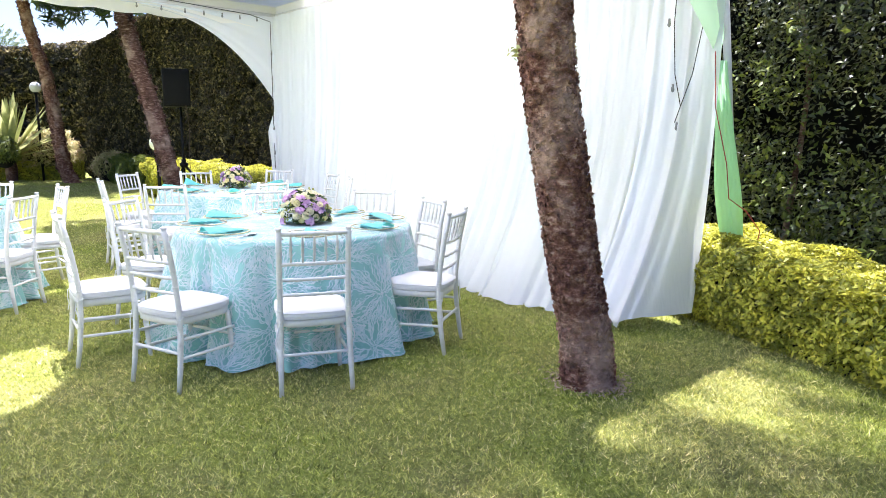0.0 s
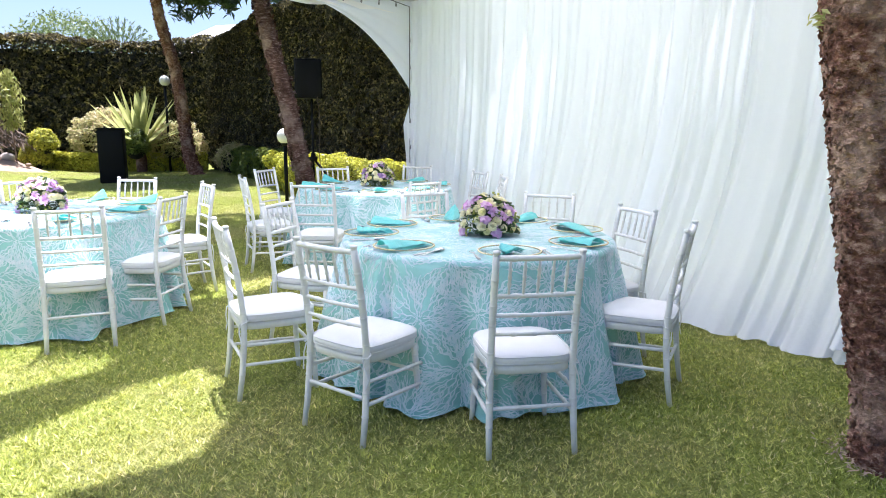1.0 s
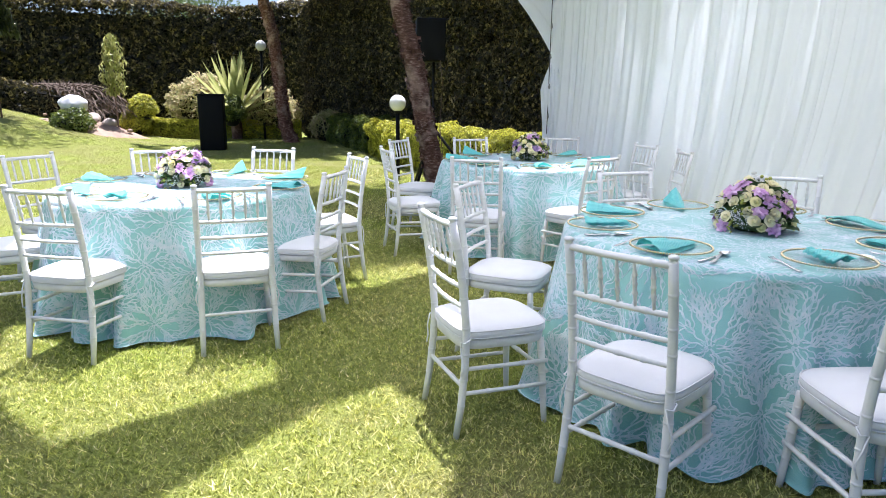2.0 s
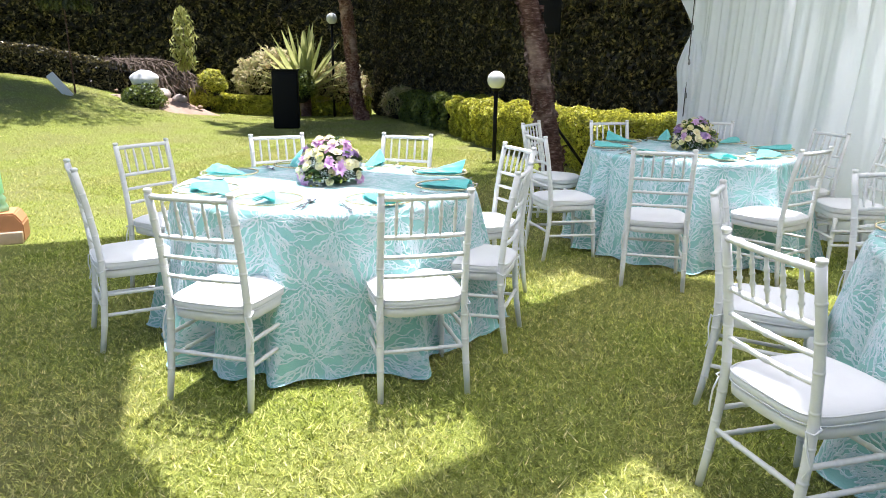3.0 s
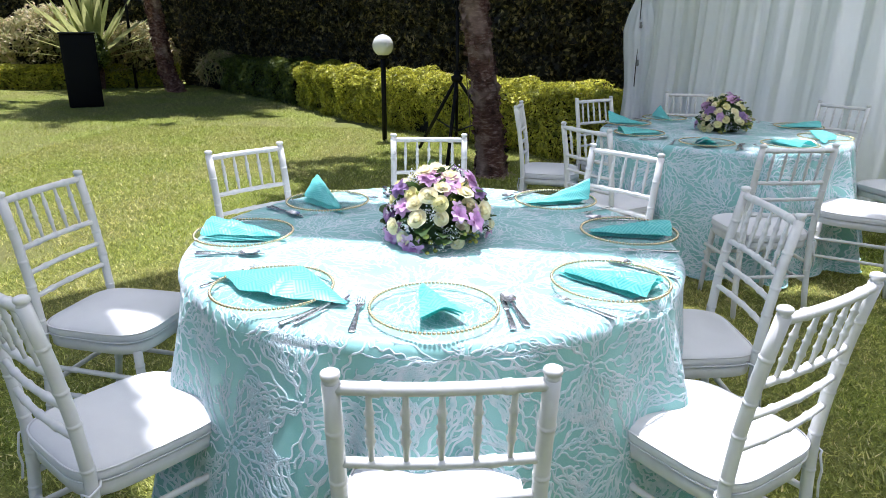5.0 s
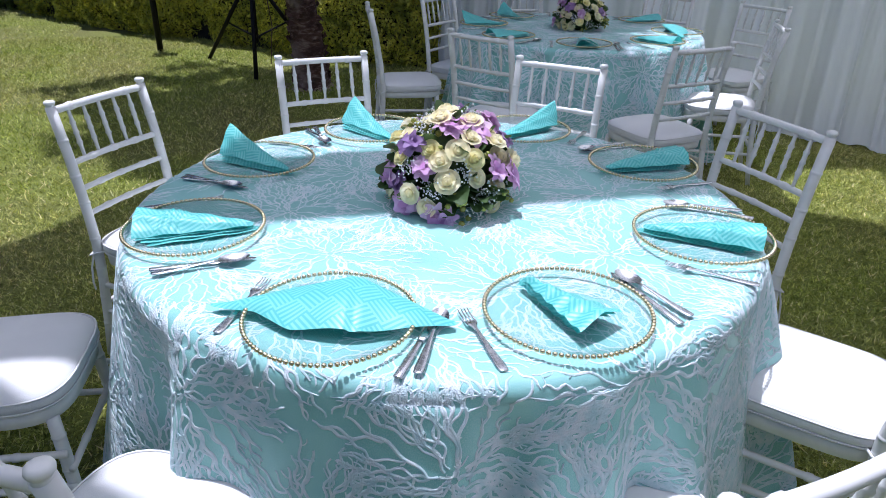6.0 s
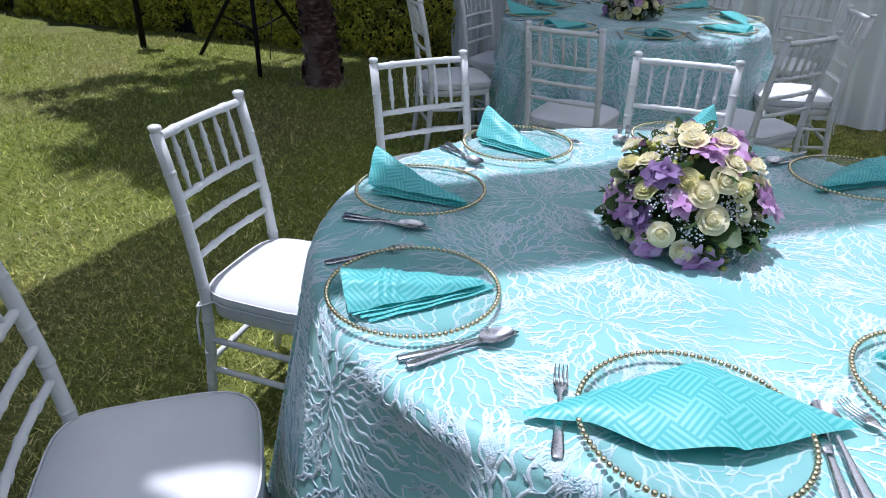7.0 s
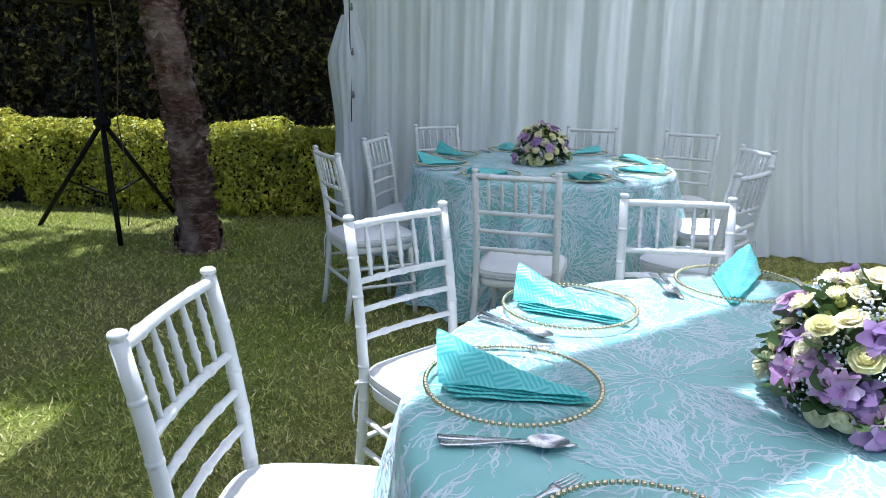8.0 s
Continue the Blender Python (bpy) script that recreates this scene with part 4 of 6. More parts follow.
def embroider(rows, lengths, seed):
    """Stars of raised cord: broad petals in the middle, and wavy strands that fork as they run out, with short barbs."""
    r = np.random.default_rng(seed + 50)
    far = lengths[-1] - 0.01
    stars = []
    for _ in range(4000):
        s, a = far * math.sqrt(r.uniform(0.0, 1)), r.uniform(0, math.tau)
        if all(sum(q * q for q in from_star(np.float64(s), a, s2, a2)) > 0.26 ** 2 for s2, a2 in stars):
            stars.append((s, a))
    st = np.array(stars)
    sets = []
    parents = None
    for count, at, lo, hi, wide, lean in ((9, 0.006, 0.02, 0.032, 0.006, 0.0), (12, 0.024, 0.12, 0.26, 0.0044, 0.0), (0, 0.03, 0.1, 0.22, 0.0043, 0.85), (0, 0.06, 0.08, 0.2, 0.0042, 0.9), (0, 0.095, 0.06, 0.16, 0.004, 0.9)):
        if count:
            star = np.repeat(np.arange(len(st)), count)
            turn = np.tile(np.arange(count) * math.tau / count, len(st)) + r.normal(0, 0.1, len(star)) + np.repeat(r.uniform(0, 6, len(st)), count)
            rr = np.maximum(np.minimum(st[star, 0], TABLE_R + 0.1), 0.02)
            s, a = np.maximum(st[star, 0] + np.cos(turn) * at, 0.003), st[star, 1] + np.sin(turn) * at / rr
            bend = np.zeros(len(star))
        else:
            # each fork leaves one of the strands that already run this far out
            take = []
            for tr, who in parents:
                i = min(int(at / 0.008 * r.uniform(0.8, 1.1)), len(tr) - 1)
                q = tr[i]
                ok = q[:, 3] > 0
                take.append((q[ok], who[ok]))
            q = np.concatenate([x for x, _ in take])
            star = np.concatenate([x for _, x in take])
            s, a = q[:, 0], q[:, 1]
            bend = r.choice([-1, 1], len(s)) * r.uniform(0.7, 1.2, len(s)) * lean
        grown = grow_cords(s, a, star, st, bend, r.uniform(lo, hi, len(s)), r.uniform(0.75, 1.15, len(s)) * wide, seed + len(sets))
        sets.append(grown)
        if at > 0.002:
            parents = (parents or []) + [(grown, star)]
    # short barbs on either side of the strands
    for k in range(2):
        for tr, who in list(parents):
            run = (tr[:, :, 3] > 0).sum(0)
            i = (run * r.uniform(0.25, 0.9, len(run))).astype(int)
            q = tr[np.minimum(i, len(tr) - 1), np.arange(len(run))]
            ok = (q[:, 3] > 0) & (r.uniform(size=len(run)) < 0.75)
            q, w = q[ok], who[ok]
            sets.append(grow_cords(q[:, 0], q[:, 1], w, st, r.choice([-1, 1], len(q)) * r.uniform(0.8, 1.3, len(q)), r.uniform(0.015, 0.032, len(q)), q[:, 3] * 0.85, seed + 40 + k))
    na = rows.shape[1]

    def on_cloth(s, a):
        i = np.clip(np.interp(s, lengths, np.arange(len(lengths))), 0, len(lengths) - 1.001)
        i0 = i.astype(int)
        j = (a / math.tau % 1.0) * na
        j0 = j.astype(int) % na
        fi, fj = (i - i0)[..., None], (j - np.floor(j))[..., None]
        j1 = (j0 + 1) % na
        return (rows[i0, j0] * (1 - fi) + rows[i0 + 1, j0] * fi) * (1 - fj) + (rows[i0, j1] * (1 - fi) + rows[i0 + 1, j1] * fi) * fj

    vs, fs, total = [], [], 0
    for tr in sets:
        s, a, way, w = np.moveaxis(tr, 2, 0)
        s = np.minimum(s, far)
        rr = np.where(s < TABLE_R, np.maximum(s, 0.02), TABLE_R + 0.13 * (s - TABLE_R))
        top = s < TABLE_R - 0.02
        ws = np.maximum(w, 0.0004) * np.where(top, 0.72, 1.12)
        mid = on_cloth(s, a)
        ends = []
        for sign in (-1, 1):
            ends.append(on_cloth(np.maximum(s - sign * np.sin(way) * ws, 0.002), a + sign * np.cos(way) * ws / rr))
        e = on_cloth(np.maximum(s + np.cos(way) * 0.004, 0.002), a + np.sin(way) * 0.004 / rr) - mid
        up = np.cross(e, ends[1] - ends[0])
        up = up / np.maximum(np.linalg.norm(up, axis=2, keepdims=True), 1e-9)
        out = np.where(np.abs(mid[..., 2:]) > TOP_Z - 0.02, np.array([0, 0, 1.0]), mid * np.array([1, 1, 0]))
        up = up * np.sign((up * out).sum(2, keepdims=True))
        band = np.stack([ends[0] + up * 0.0006, mid + up * np.where(top, 0.0013, 0.003)[..., None], ends[1] + up * 0.0006], 2)
        t, m = s.shape
        idx = total + np.arange(t * m * 3).reshape(t, m, 3)
        ok = (w[1:] > 0) & (s[1:] < far - 0.002)
        for c0 in (0, 1):
            q = np.stack([idx[:-1, :, c0], idx[:-1, :, c0 + 1], idx[1:, :, c0 + 1], idx[1:, :, c0]], -1)
            fs.append(q[ok])
        vs.append(band.reshape(-1, 3))
        total += t * m * 3
    v, f = np.concatenate(vs), np.concatenate(fs)
    used, inv = np.unique(f, return_inverse=True)
    me = bpy.data.meshes.new("embroidery")
    fill(me, v[used], inv.reshape(-1, 4))
    me.materials.append(MAT["cord"])
    return me


for k, (x, y, turn) in enumerate(TABLES):
    make_table(x, y)
    make_cloth(x, y, 4 + k, turn)


# ---- place settings ----
def make_plate():
    p = thing("charger_plate", "clear glass charger plate with a gold beaded rim", "plate", "glass charger plates")
    bm = bmesh.new()
    lathe(bm, [(0, 0.006), (0.095, 0.006), (0.11, 0.008), (0.155, 0.017), (0.160, 0.0185), (0.160, 0.015), (0.112, 0.004), (0.098, 0.0015), (0, 0.0015)], 56)
    g = part("plate", bm, MAT["glass"], p, "clear glass disc")
    g.visible_shadow = False
    bm = bmesh.new()
    n = 92
    for k in range(n):
        a = k / n * math.tau
        bmesh.ops.create_icosphere(bm, subdivisions=1, radius=0.0054, matrix=Matrix.Translation((0.1615 * math.cos(a), 0.1615 * math.sin(a), 0.0185)))
    part("beaded_rim", bm, MAT["gold"], p, "gold beads round the rim")
    return p


def blade_shape(bm, outline, thick, curve):
    """A flat piece from an outline of (x, halfwidth), bent by curve(x)."""
    top, bot = [], []
    for x, w in outline:
        z = curve(x)
        top.append([bm.verts.new((x, s * w, z + thick)) for s in (-1, -0.5, 0.5, 1)])
        bot.append([bm.verts.new((x, s * w, z)) for s in (-1, 1)])
        for q, e in zip(top[-1], (-0.4, 0, 0, -0.4)):
            q.co.z += e * thick
    for (t0, t1, b0, b1) in zip(top, top[1:], bot, bot[1:]):
        for k in range(3):
            bm.faces.new((t0[k], t1[k], t1[k + 1], t0[k + 1]))
        bm.faces.new((b0[0], b0[1], b1[1], b1[0]))
        bm.faces.new((t0[0], b0[0], b1[0], t1[0]))
        bm.faces.new((t0[3], t1[3], b1[1], b0[1]))
    bm.faces.new((top[0][0], top[0][1], top[0][2], top[0][3], bot[0][1], bot[0][0]))
    bm.faces.new((top[-1][3], top[-1][2], top[-1][1], top[-1][0], bot[-1][0], bot[-1][1]))
    return bm


HANDLE = [(-0.10, 0.004), (-0.098, 0.008), (-0.085, 0.0095), (-0.05, 0.0075), (0.0, 0.0042), (0.025, 0.0034)]
rise = lambda x: 0.001 + 0.006 * max(0.0, min(1.0, (x + 0.06) / 0.08))


def make_spoon():
    t = thing("spoon", "stainless steel tablespoon beside a plate", "spoon", "spoons")
    part("handle", blade_shape(bmesh.new(), HANDLE + [(0.04, 0.004)], 0.0022, rise), MAT["steel"], t)
    bm = bmesh.new()
    n, k = 9, 20
    rings = []
    for i in range(n):
        f = i / (n - 1)
        rings.append([bm.verts.new((0.07 + 0.034 * f * math.cos(a), 0.021 * f * math.sin(a) * (1 - 0.12 * math.cos(a)), 0.001 + 0.0085 * f ** 2)) for a in np.linspace(0, math.tau, k, endpoint=False)])
    for r0, r1 in zip(rings, rings[1:]):
        for j in range(k):
            try:
                bm.faces.new((r0[j], r0[(j + 1) % k], r1[(j + 1) % k], r1[j]))
            except ValueError:
                pass
    bmesh.ops.remove_doubles(bm, verts=bm.verts, dist=1e-6)
    part("bowl", bm, MAT["steel"], t)
    return t


def make_knife():
    t = thing("knife", "stainless steel table knife beside a plate", "knife", "knives")
    part("handle", blade_shape(bmesh.new(), [(-0.11, 0.005), (-0.108, 0.0085), (-0.06, 0.008), (-0.005, 0.0055), (0.005, 0.006)], 0.0045, lambda x: 0.001), MAT["steel"], t)
    part("blade", blade_shape(bmesh.new(), [(0.005, 0.006), (0.02, 0.0085), (0.08, 0.0095), (0.10, 0.007), (0.112, 0.002)], 0.0016, lambda x: 0.002), MAT["steel"], t)
    return t


def make_fork():
    t = thing("fork", "stainless steel table fork beside a plate", "fork", "forks")
    part("handle", blade_shape(bmesh.new(), HANDLE + [(0.036, 0.005), (0.045, 0.0105), (0.056, 0.012)], 0.002, rise), MAT["steel"], t)
    for y in (-0.0096, -0.0032, 0.0032, 0.0096):
        part("tine", tube(bmesh.new(), [(0.054, y, 0.0078), (0.07, y, 0.007), (0.085, y, 0.0075), (0.098, y, 0.011)], [0.0019, 0.0017, 0.0015, 0.0007], 6), MAT["steel"], t)
    return t


def cloth_sheet(fn, n, k):
    pts = np.zeros((n, k, 3))
    uv = np.zeros((n, k, 2))
    for i in range(n):
        for j in range(k):
            pts[i, j] = fn(i / (n - 1), j / (k - 1))
    # the weave follows the cloth's own lengths
    across = np.cumsum(np.linalg.norm(np.diff(pts, axis=1, prepend=pts[:, :1]), axis=2), axis=1)
    uv[..., 0], uv[..., 1] = pts[..., 0], across - across[:, -1:] / 2
    return pts, uv


def make_napkin(kind):
    """Folded damask napkins: 0 a long lying wedge, 1 a wide draped lozenge, 2 a small upright fan, 3 a pointed tent."""
    labels = ["aqua damask napkin folded to a long point on a plate", "aqua damask napkin spread loosely over a plate", "aqua damask napkin folded to a triangle on a plate", "aqua damask napkin with a raised folded corner on a plate"]
    t = thing("napkin", labels[kind], "napkin", "aqua napkins")

    def add(fn, n=22, k=12, name="fold"):
        pts, uv = cloth_sheet(fn, n, k)
        ob = part(name, grid_mesh(name, pts, MAT["napkin"], uv), None, t)
        return ob

    if kind in (0, 3):
        high, wide = (0.036, 0.062) if kind == 0 else (0.074, 0.05)

        def roof(f, g):
            q = 2 * g - 1
            w = wide * (1 - f) ** 0.85 + 0.007
            ridge = 0.02 + high * (1 - f) ** (0.7 if kind == 0 else 1.6)
            rise = 1 - abs(q) ** (2.2 if kind == 0 else 1.25)
            x = -0.125 + 0.262 * f - (0.03 if kind == 3 else 0.008) * rise * (1 - f) ** 4
            y = q * w + 0.012 * rise * (1 - f)
            z = 0.018 + (ridge - 0.018) * rise + 0.0022 * math.sin(q * 13 + 5 * f) * (1 - f) + 0.0015 * math.sin(f * 21 + q * 4)
            if kind == 0:
                z += sum(0.005 * math.exp(-((f - k - 0.05 * q) / 0.011) ** 2) for k in (0.26, 0.32, 0.38)) * rise ** 0.5
            return (x, y, z)
        add(roof, 64, 20)
        for layer in range(3):
            def ledge(f, g, layer=layer):
                w = wide * (1 - f) ** 0.85 + 0.007
                y = (1 - g) * 0.9 * w + g * (-w - (0.004 + 0.006 * layer) * (1 - f))
                x = -0.118 + 0.014 * layer + 0.245 * f
                z = 0.0185 - 0.0042 * (layer + 1) + 0.0026 * math.sin(math.pi * min(1.0, g * 1.02)) + 0.0012 * math.sin(f * 17 + layer * 2)
                return (x, y, max(z, 0.0045))
            add(ledge, 20, 10)
    elif kind == 1:
        # a lozenge with a sharp crease off its middle, its near hem lifted in shallow waves
        for layer in range(2):
            def fn(f, g, layer=layer):
                q = 2 * f - 1
                far = np.interp(q, [-1, -0.4, 0.18, 1], [0.04, 0.07, 0.092, -0.012])
                near = np.interp(q, [-1, -0.62, -0.3, 0.2, 1], [0.03, 0.004, -0.052, -0.068, -0.024]) + 0.01 * layer
                crease = max(0.0, 1 - abs(q - 0.18) * (0.95 if q < 0.18 else 1.3))
                z = 0.014 - 0.007 * layer + (0.012 + 0.026 * g) * crease + 0.014 * math.sin(math.pi * g) * (1 - q * q) + 0.004 * math.sin(9 * q + 1) * (1 - g) * (1 - q * q)
                z -= 0.006 * math.exp(-((q - 0.2) / 0.02) ** 2)
                return (0.235 * q, near + (far - near) * g, max(z, 0.004))
            add(fn, 60, 18)
    else:
        for layer in range(3):
            def fn(f, g, layer=layer):
                w = 0.012 + 0.095 * (1 - f)
                x = 0.115 - 0.20 * (1 - f) + 0.008 * layer
                y = (g - 0.5) * w * (1.1 - 0.1 * layer)
                z = 0.014 + 0.008 * (2 - layer) + 0.022 * (1 - abs(2 * g - 1)) * (1 - 0.5 * f) + 0.003 * math.sin(30 * f)
                return (x, y, z)
            add(fn)
    return t


FIRST = {}


def put_copy(key, maker, m):
    if key not in FIRST:
        FIRST[key] = maker()
        FIRST[key].matrix_basis = m
        return FIRST[key]
    return copy_thing(FIRST[key], m)


SETTINGS = {
    1: [(-126.5, 1, 109, 0.66), (-85.5, 2, 196, 0.635), (-176, 0, 164, 0.64), (138, 3, 165, 0.612), (95, 3, 191, 0.648), (7, 0, 179, 0.675), (-38, 0, 187, 0.665), (48, 3, 160, 0.685)],
    0: [(-119, 0, 170), (-66, 2, 190), (-20, 0, 160), (25, 1, 95), (70, 0, 185), (115, 3, 170), (160, 0, 190), (-165, 2, 180)],
    2: [(112, 3, 170), (155, 3, 185), (-160, 0, 170), (-115, 0, 185), (-70, 0, 190), (-28, 1, 100), (18, 0, 170), (65, 0, 180)],
}
jit = random.Random(11)
for k, rows in SETTINGS.items():
    tx, ty, _ = TABLES[k]
    for ang, kind, turn, *far in rows:
        out = far[0] if far else 0.64
        base = pose(tx, ty, TOP_Z + 0.002) @ pose(0, 0, 0, 0, 0, ang)
        put_copy("plate", make_plate, base @ pose(out, 0, 0.0))
        put_copy(("napkin", kind), lambda: make_napkin(kind), base @ pose(out, 0, 0.0, 0, 0, turn + (jit.uniform(-8, 8) if k != 1 else 0)))
        # handles point outwards; as seen from the seat the fork lies on the near side of the next plate
        for maker, key, side in ((make_fork, "fork", -0.186), (make_knife, "knife", 0.182), (make_spoon, "spoon", 0.2)):
            put_copy(key, maker, base @ pose(out + 0.01 + jit.uniform(-0.015, 0.015), side + jit.uniform(-0.006, 0.006), 0.001 + (0.004 if key == "spoon" else 0), 0, 0, 180 + jit.uniform(-5, 5) + (6 if key == "spoon" else 0)))


# ---- centrepieces ----
def petal(bm, size, cup, wide, m):
    """One cupped petal as a small sheet."""
    n, k = 4, 4
    g = []
    for i in range(n):
        f = i / (n - 1)
        w = wide * math.sin(math.pi * (0.18 + 0.72 * f)) * size
        row = []
        for j in range(k):
            s = j / (k - 1) * 2 - 1
            p = Vector((s * w, f * size * math.cos(cup * f), f * size * math.sin(cup * f) + 0.25 * w * s * s))
            row.append(bm.verts.new(m @ p))
        g.append(row)
    for r0, r1 in zip(g, g[1:]):
        for j in range(k - 1):
            bm.faces.new((r0[j], r0[j + 1], r1[j + 1], r1[j]))


def rose_mesh(material, seed):
    """Overlapping cupped petals round a closed heart."""
    r = random.Random(seed)
    bm = bmesh.new()
    for ring, (count, rad, high, lip) in enumerate(((2, 0.006, 0.045, 0.0), (3, 0.011, 0.044, 0.15), (4, 0.017, 0.041, 0.35), (5, 0.024, 0.035, 0.7), (6, 0.031, 0.026, 1.2))):
        for k in range(count):
            a0 = math.tau * k / count + 0.9 * ring + r.uniform(-0.2, 0.2)
            span = math.tau / count * r.uniform(1.25, 1.5)
            grow = r.uniform(0.9, 1.1)
            g = []
            for i in range(5):
                f = i / 4
                row = []
                for j in range(6):
                    q = j / 5 * 2 - 1
                    edge = 1 - 0.28 * q * q * f
                    rr = rad * grow * (0.35 + 0.75 * math.sin(min(f * 1.9, 1.57))) + lip * 0.012 * f ** 3 + 0.0012 * q
                    z = high * f * edge - lip * 0.006 * f ** 4
                    a = a0 + q * span / 2 * (0.75 + 0.25 * math.sin(math.pi * f * 0.8))
                    row.append(bm.verts.new((rr * math.cos(a), rr * math.sin(a), z)))
                g.append(row)
            for r0, r1 in zip(g, g[1:]):
                for j in range(5):
                    bm.faces.new((r0[j], r0[j + 1], r1[j + 1], r1[j]))
    bmesh.ops.create_icosphere(bm, subdivisions=2, radius=0.02, matrix=Matrix.Translation((0, 0, 0.018)))
    return to_mesh("rose", bm, material)


def lily_mesh(material, seed):
    r = random.Random(seed)
    bm = bmesh.new()
    for f in range(3):
        c = pose(r.uniform(-0.026, 0.026), r.uniform(-0.026, 0.026), r.uniform(-0.004, 0.01), r.uniform(-25, 25), r.uniform(-25, 25), r.uniform(0, 360))
        for k in range(6):
            petal(bm, 0.037 if k % 2 else 0.04, -0.8, 0.5 if k % 2 else 0.36, c @ pose(0, 0, 0, 0, 0, 60 * k + r.uniform(-6, 6)) @ pose(0, 0.004, 0.006, 55 + r.uniform(-10, 12), 0, 0))
    return to_mesh("lily", bm, material)


def leaf_mesh():
    bm = bmesh.new()
    petal(bm, 0.07, -0.45, 0.4, pose(0, 0, 0, 28, 0, 0))
    return to_mesh("leaf", bm, MAT["foliage"])


def sprig_mesh(material, radius, count, spread, seed):
    r = random.Random(seed)
    bm = bmesh.new()
    for _ in range(count):
        p = Vector((r.gauss(0, spread), r.gauss(0, spread), abs(r.gauss(0.013, 0.008))))
        bmesh.ops.create_icosphere(bm, subdivisions=1, radius=radius * r.uniform(0.7, 1.25), matrix=Matrix.Translation(p))
    return to_mesh("sprig", bm, material)


KINDS = [
    ("rose", [rose_mesh(MAT["rose"], s) for s in (1, 2, 3)], 0.5, "cream rose"),
    ("rose", [rose_mesh(MAT["rose_green"], s) for s in (4, 5)], 0.45, "greenish cream rose"),
    ("lily", [lily_mesh(MAT["lilac"], s) for s in (6, 7, 8)], 0.68, "lilac alstroemeria bloom"),
    ("lily", [lily_mesh(MAT["mauve"], s) for s in (9, 10)], 0.62, "dark purple alstroemeria bloom"),
    ("blossom_sprig", [sprig_mesh(MAT["breath"], 0.0021, 80, 0.014, s) for s in (11, 12)], 1.0, "sprig of tiny white blossom"),
    ("berry_sprig", [sprig_mesh(MAT["berry"], 0.0065, 10, 0.015, s) for s in (13, 14)], 1.0, "green berries"),
]
LEAF = leaf_mesh()


def make_flowers(x, y, seed, turn):
    r = random.Random(seed)
    root = thing("flower_centrepiece", "domed bouquet of cream roses, lilac blooms and white sprigs", "flowers", "table centrepieces", m=pose(x, y, TOP_Z + 0.003, 0, 0, turn))
    bm = bmesh.new()
    lathe(bm, [(0.0, 0.002), (0.085, 0.002), (0.1, 0.02), (0.098, 0.035), (0.105, 0.06), (0.11, 0.11), (0.085, 0.17), (0.04, 0.2), (0.0, 0.205)], 20)
    part("foam_base", bm, MAT["foliage"], root, "dark leafy base")
    spots = []
    tries = 0
    while len(spots) < 96 and tries < 9000:
        tries += 1
        el = math.asin(r.uniform(-0.08, 1.0))
        az = r.uniform(0, math.tau)
        d = Vector((math.cos(el) * math.cos(az), math.cos(el) * math.sin(az), math.sin(el)))
        if all((d - q).length > 0.235 for q in spots):
            spots.append(d)
    chosen = []
    for d in spots:
        c = Vector((d.x * 0.146, d.y * 0.146, 0.04 + d.z * 0.175)) + d * r.uniform(-0.016, 0.012)
        low = d.z < 0.25
        close = sum(1 for q, kk in chosen if kk in (2, 3) and (q - d).length < 0.42)
        pick = r.choices(range(6), [5.2, 3.0 if low else 1.3, 4.2, 1.0 if low else 2.6, 3.0, 1.8])[0]
        if pick in (2, 3) and close > 1:
            pick = r.choice([0, 0, 0, 1, 4])
        if pick in (0, 1) and sum(1 for q, kk in chosen if kk in (0, 1) and (q - d).length < 0.4) > 3:
            pick = r.choice([2, 3, 4, 4, 5])
        chosen.append((d, pick))
        name, meshes, scale, label = KINDS[pick]
        ob = part(name, r.choice(meshes), None, root, label)
        if "sprig" in name:
            ob["kind"] = "stuff"
        if name == "rose":
            c += d * 0.014
        if name == "lily":
            c += d * 0.014
        tip = d.copy()
        tip.z += 0.15
        ob.matrix_basis = Matrix.Translation(c) @ tip.to_track_quat("Z", "Y").to_matrix().to_4x4() @ pose(0, 0, 0, r.uniform(-16, 16), r.uniform(-16, 16), r.uniform(0, 360)) @ Matrix.Scale(scale * r.uniform(1.0, 1.35), 4)
    for _ in range(130):
        az = r.uniform(0, math.tau)
        z = r.uniform(0.0, 1.0) ** 1.7
        d = Vector((math.cos(az) * math.sqrt(1 - z * z), math.sin(az) * math.sqrt(1 - z * z), z))
        c = Vector((d.x * 0.128, d.y * 0.128, 0.03 + d.z * 0.158))
        ob = part("leaf", LEAF, None, root)
        ob.matrix_basis = Matrix.Translation(c) @ d.to_track_quat("Y", "Z").to_matrix().to_4x4() @ pose(0, 0, 0, r.uniform(-20, 35), r.uniform(-40, 40), r.uniform(-40, 40)) @ Matrix.Scale(r.uniform(0.7, 1.15), 4)


make_flowers(-0.850, 5.392, 21, 0)
make_flowers(-4.272, 5.677, 22, 40)
make_flowers(-2.472, 8.330, 23, 80)


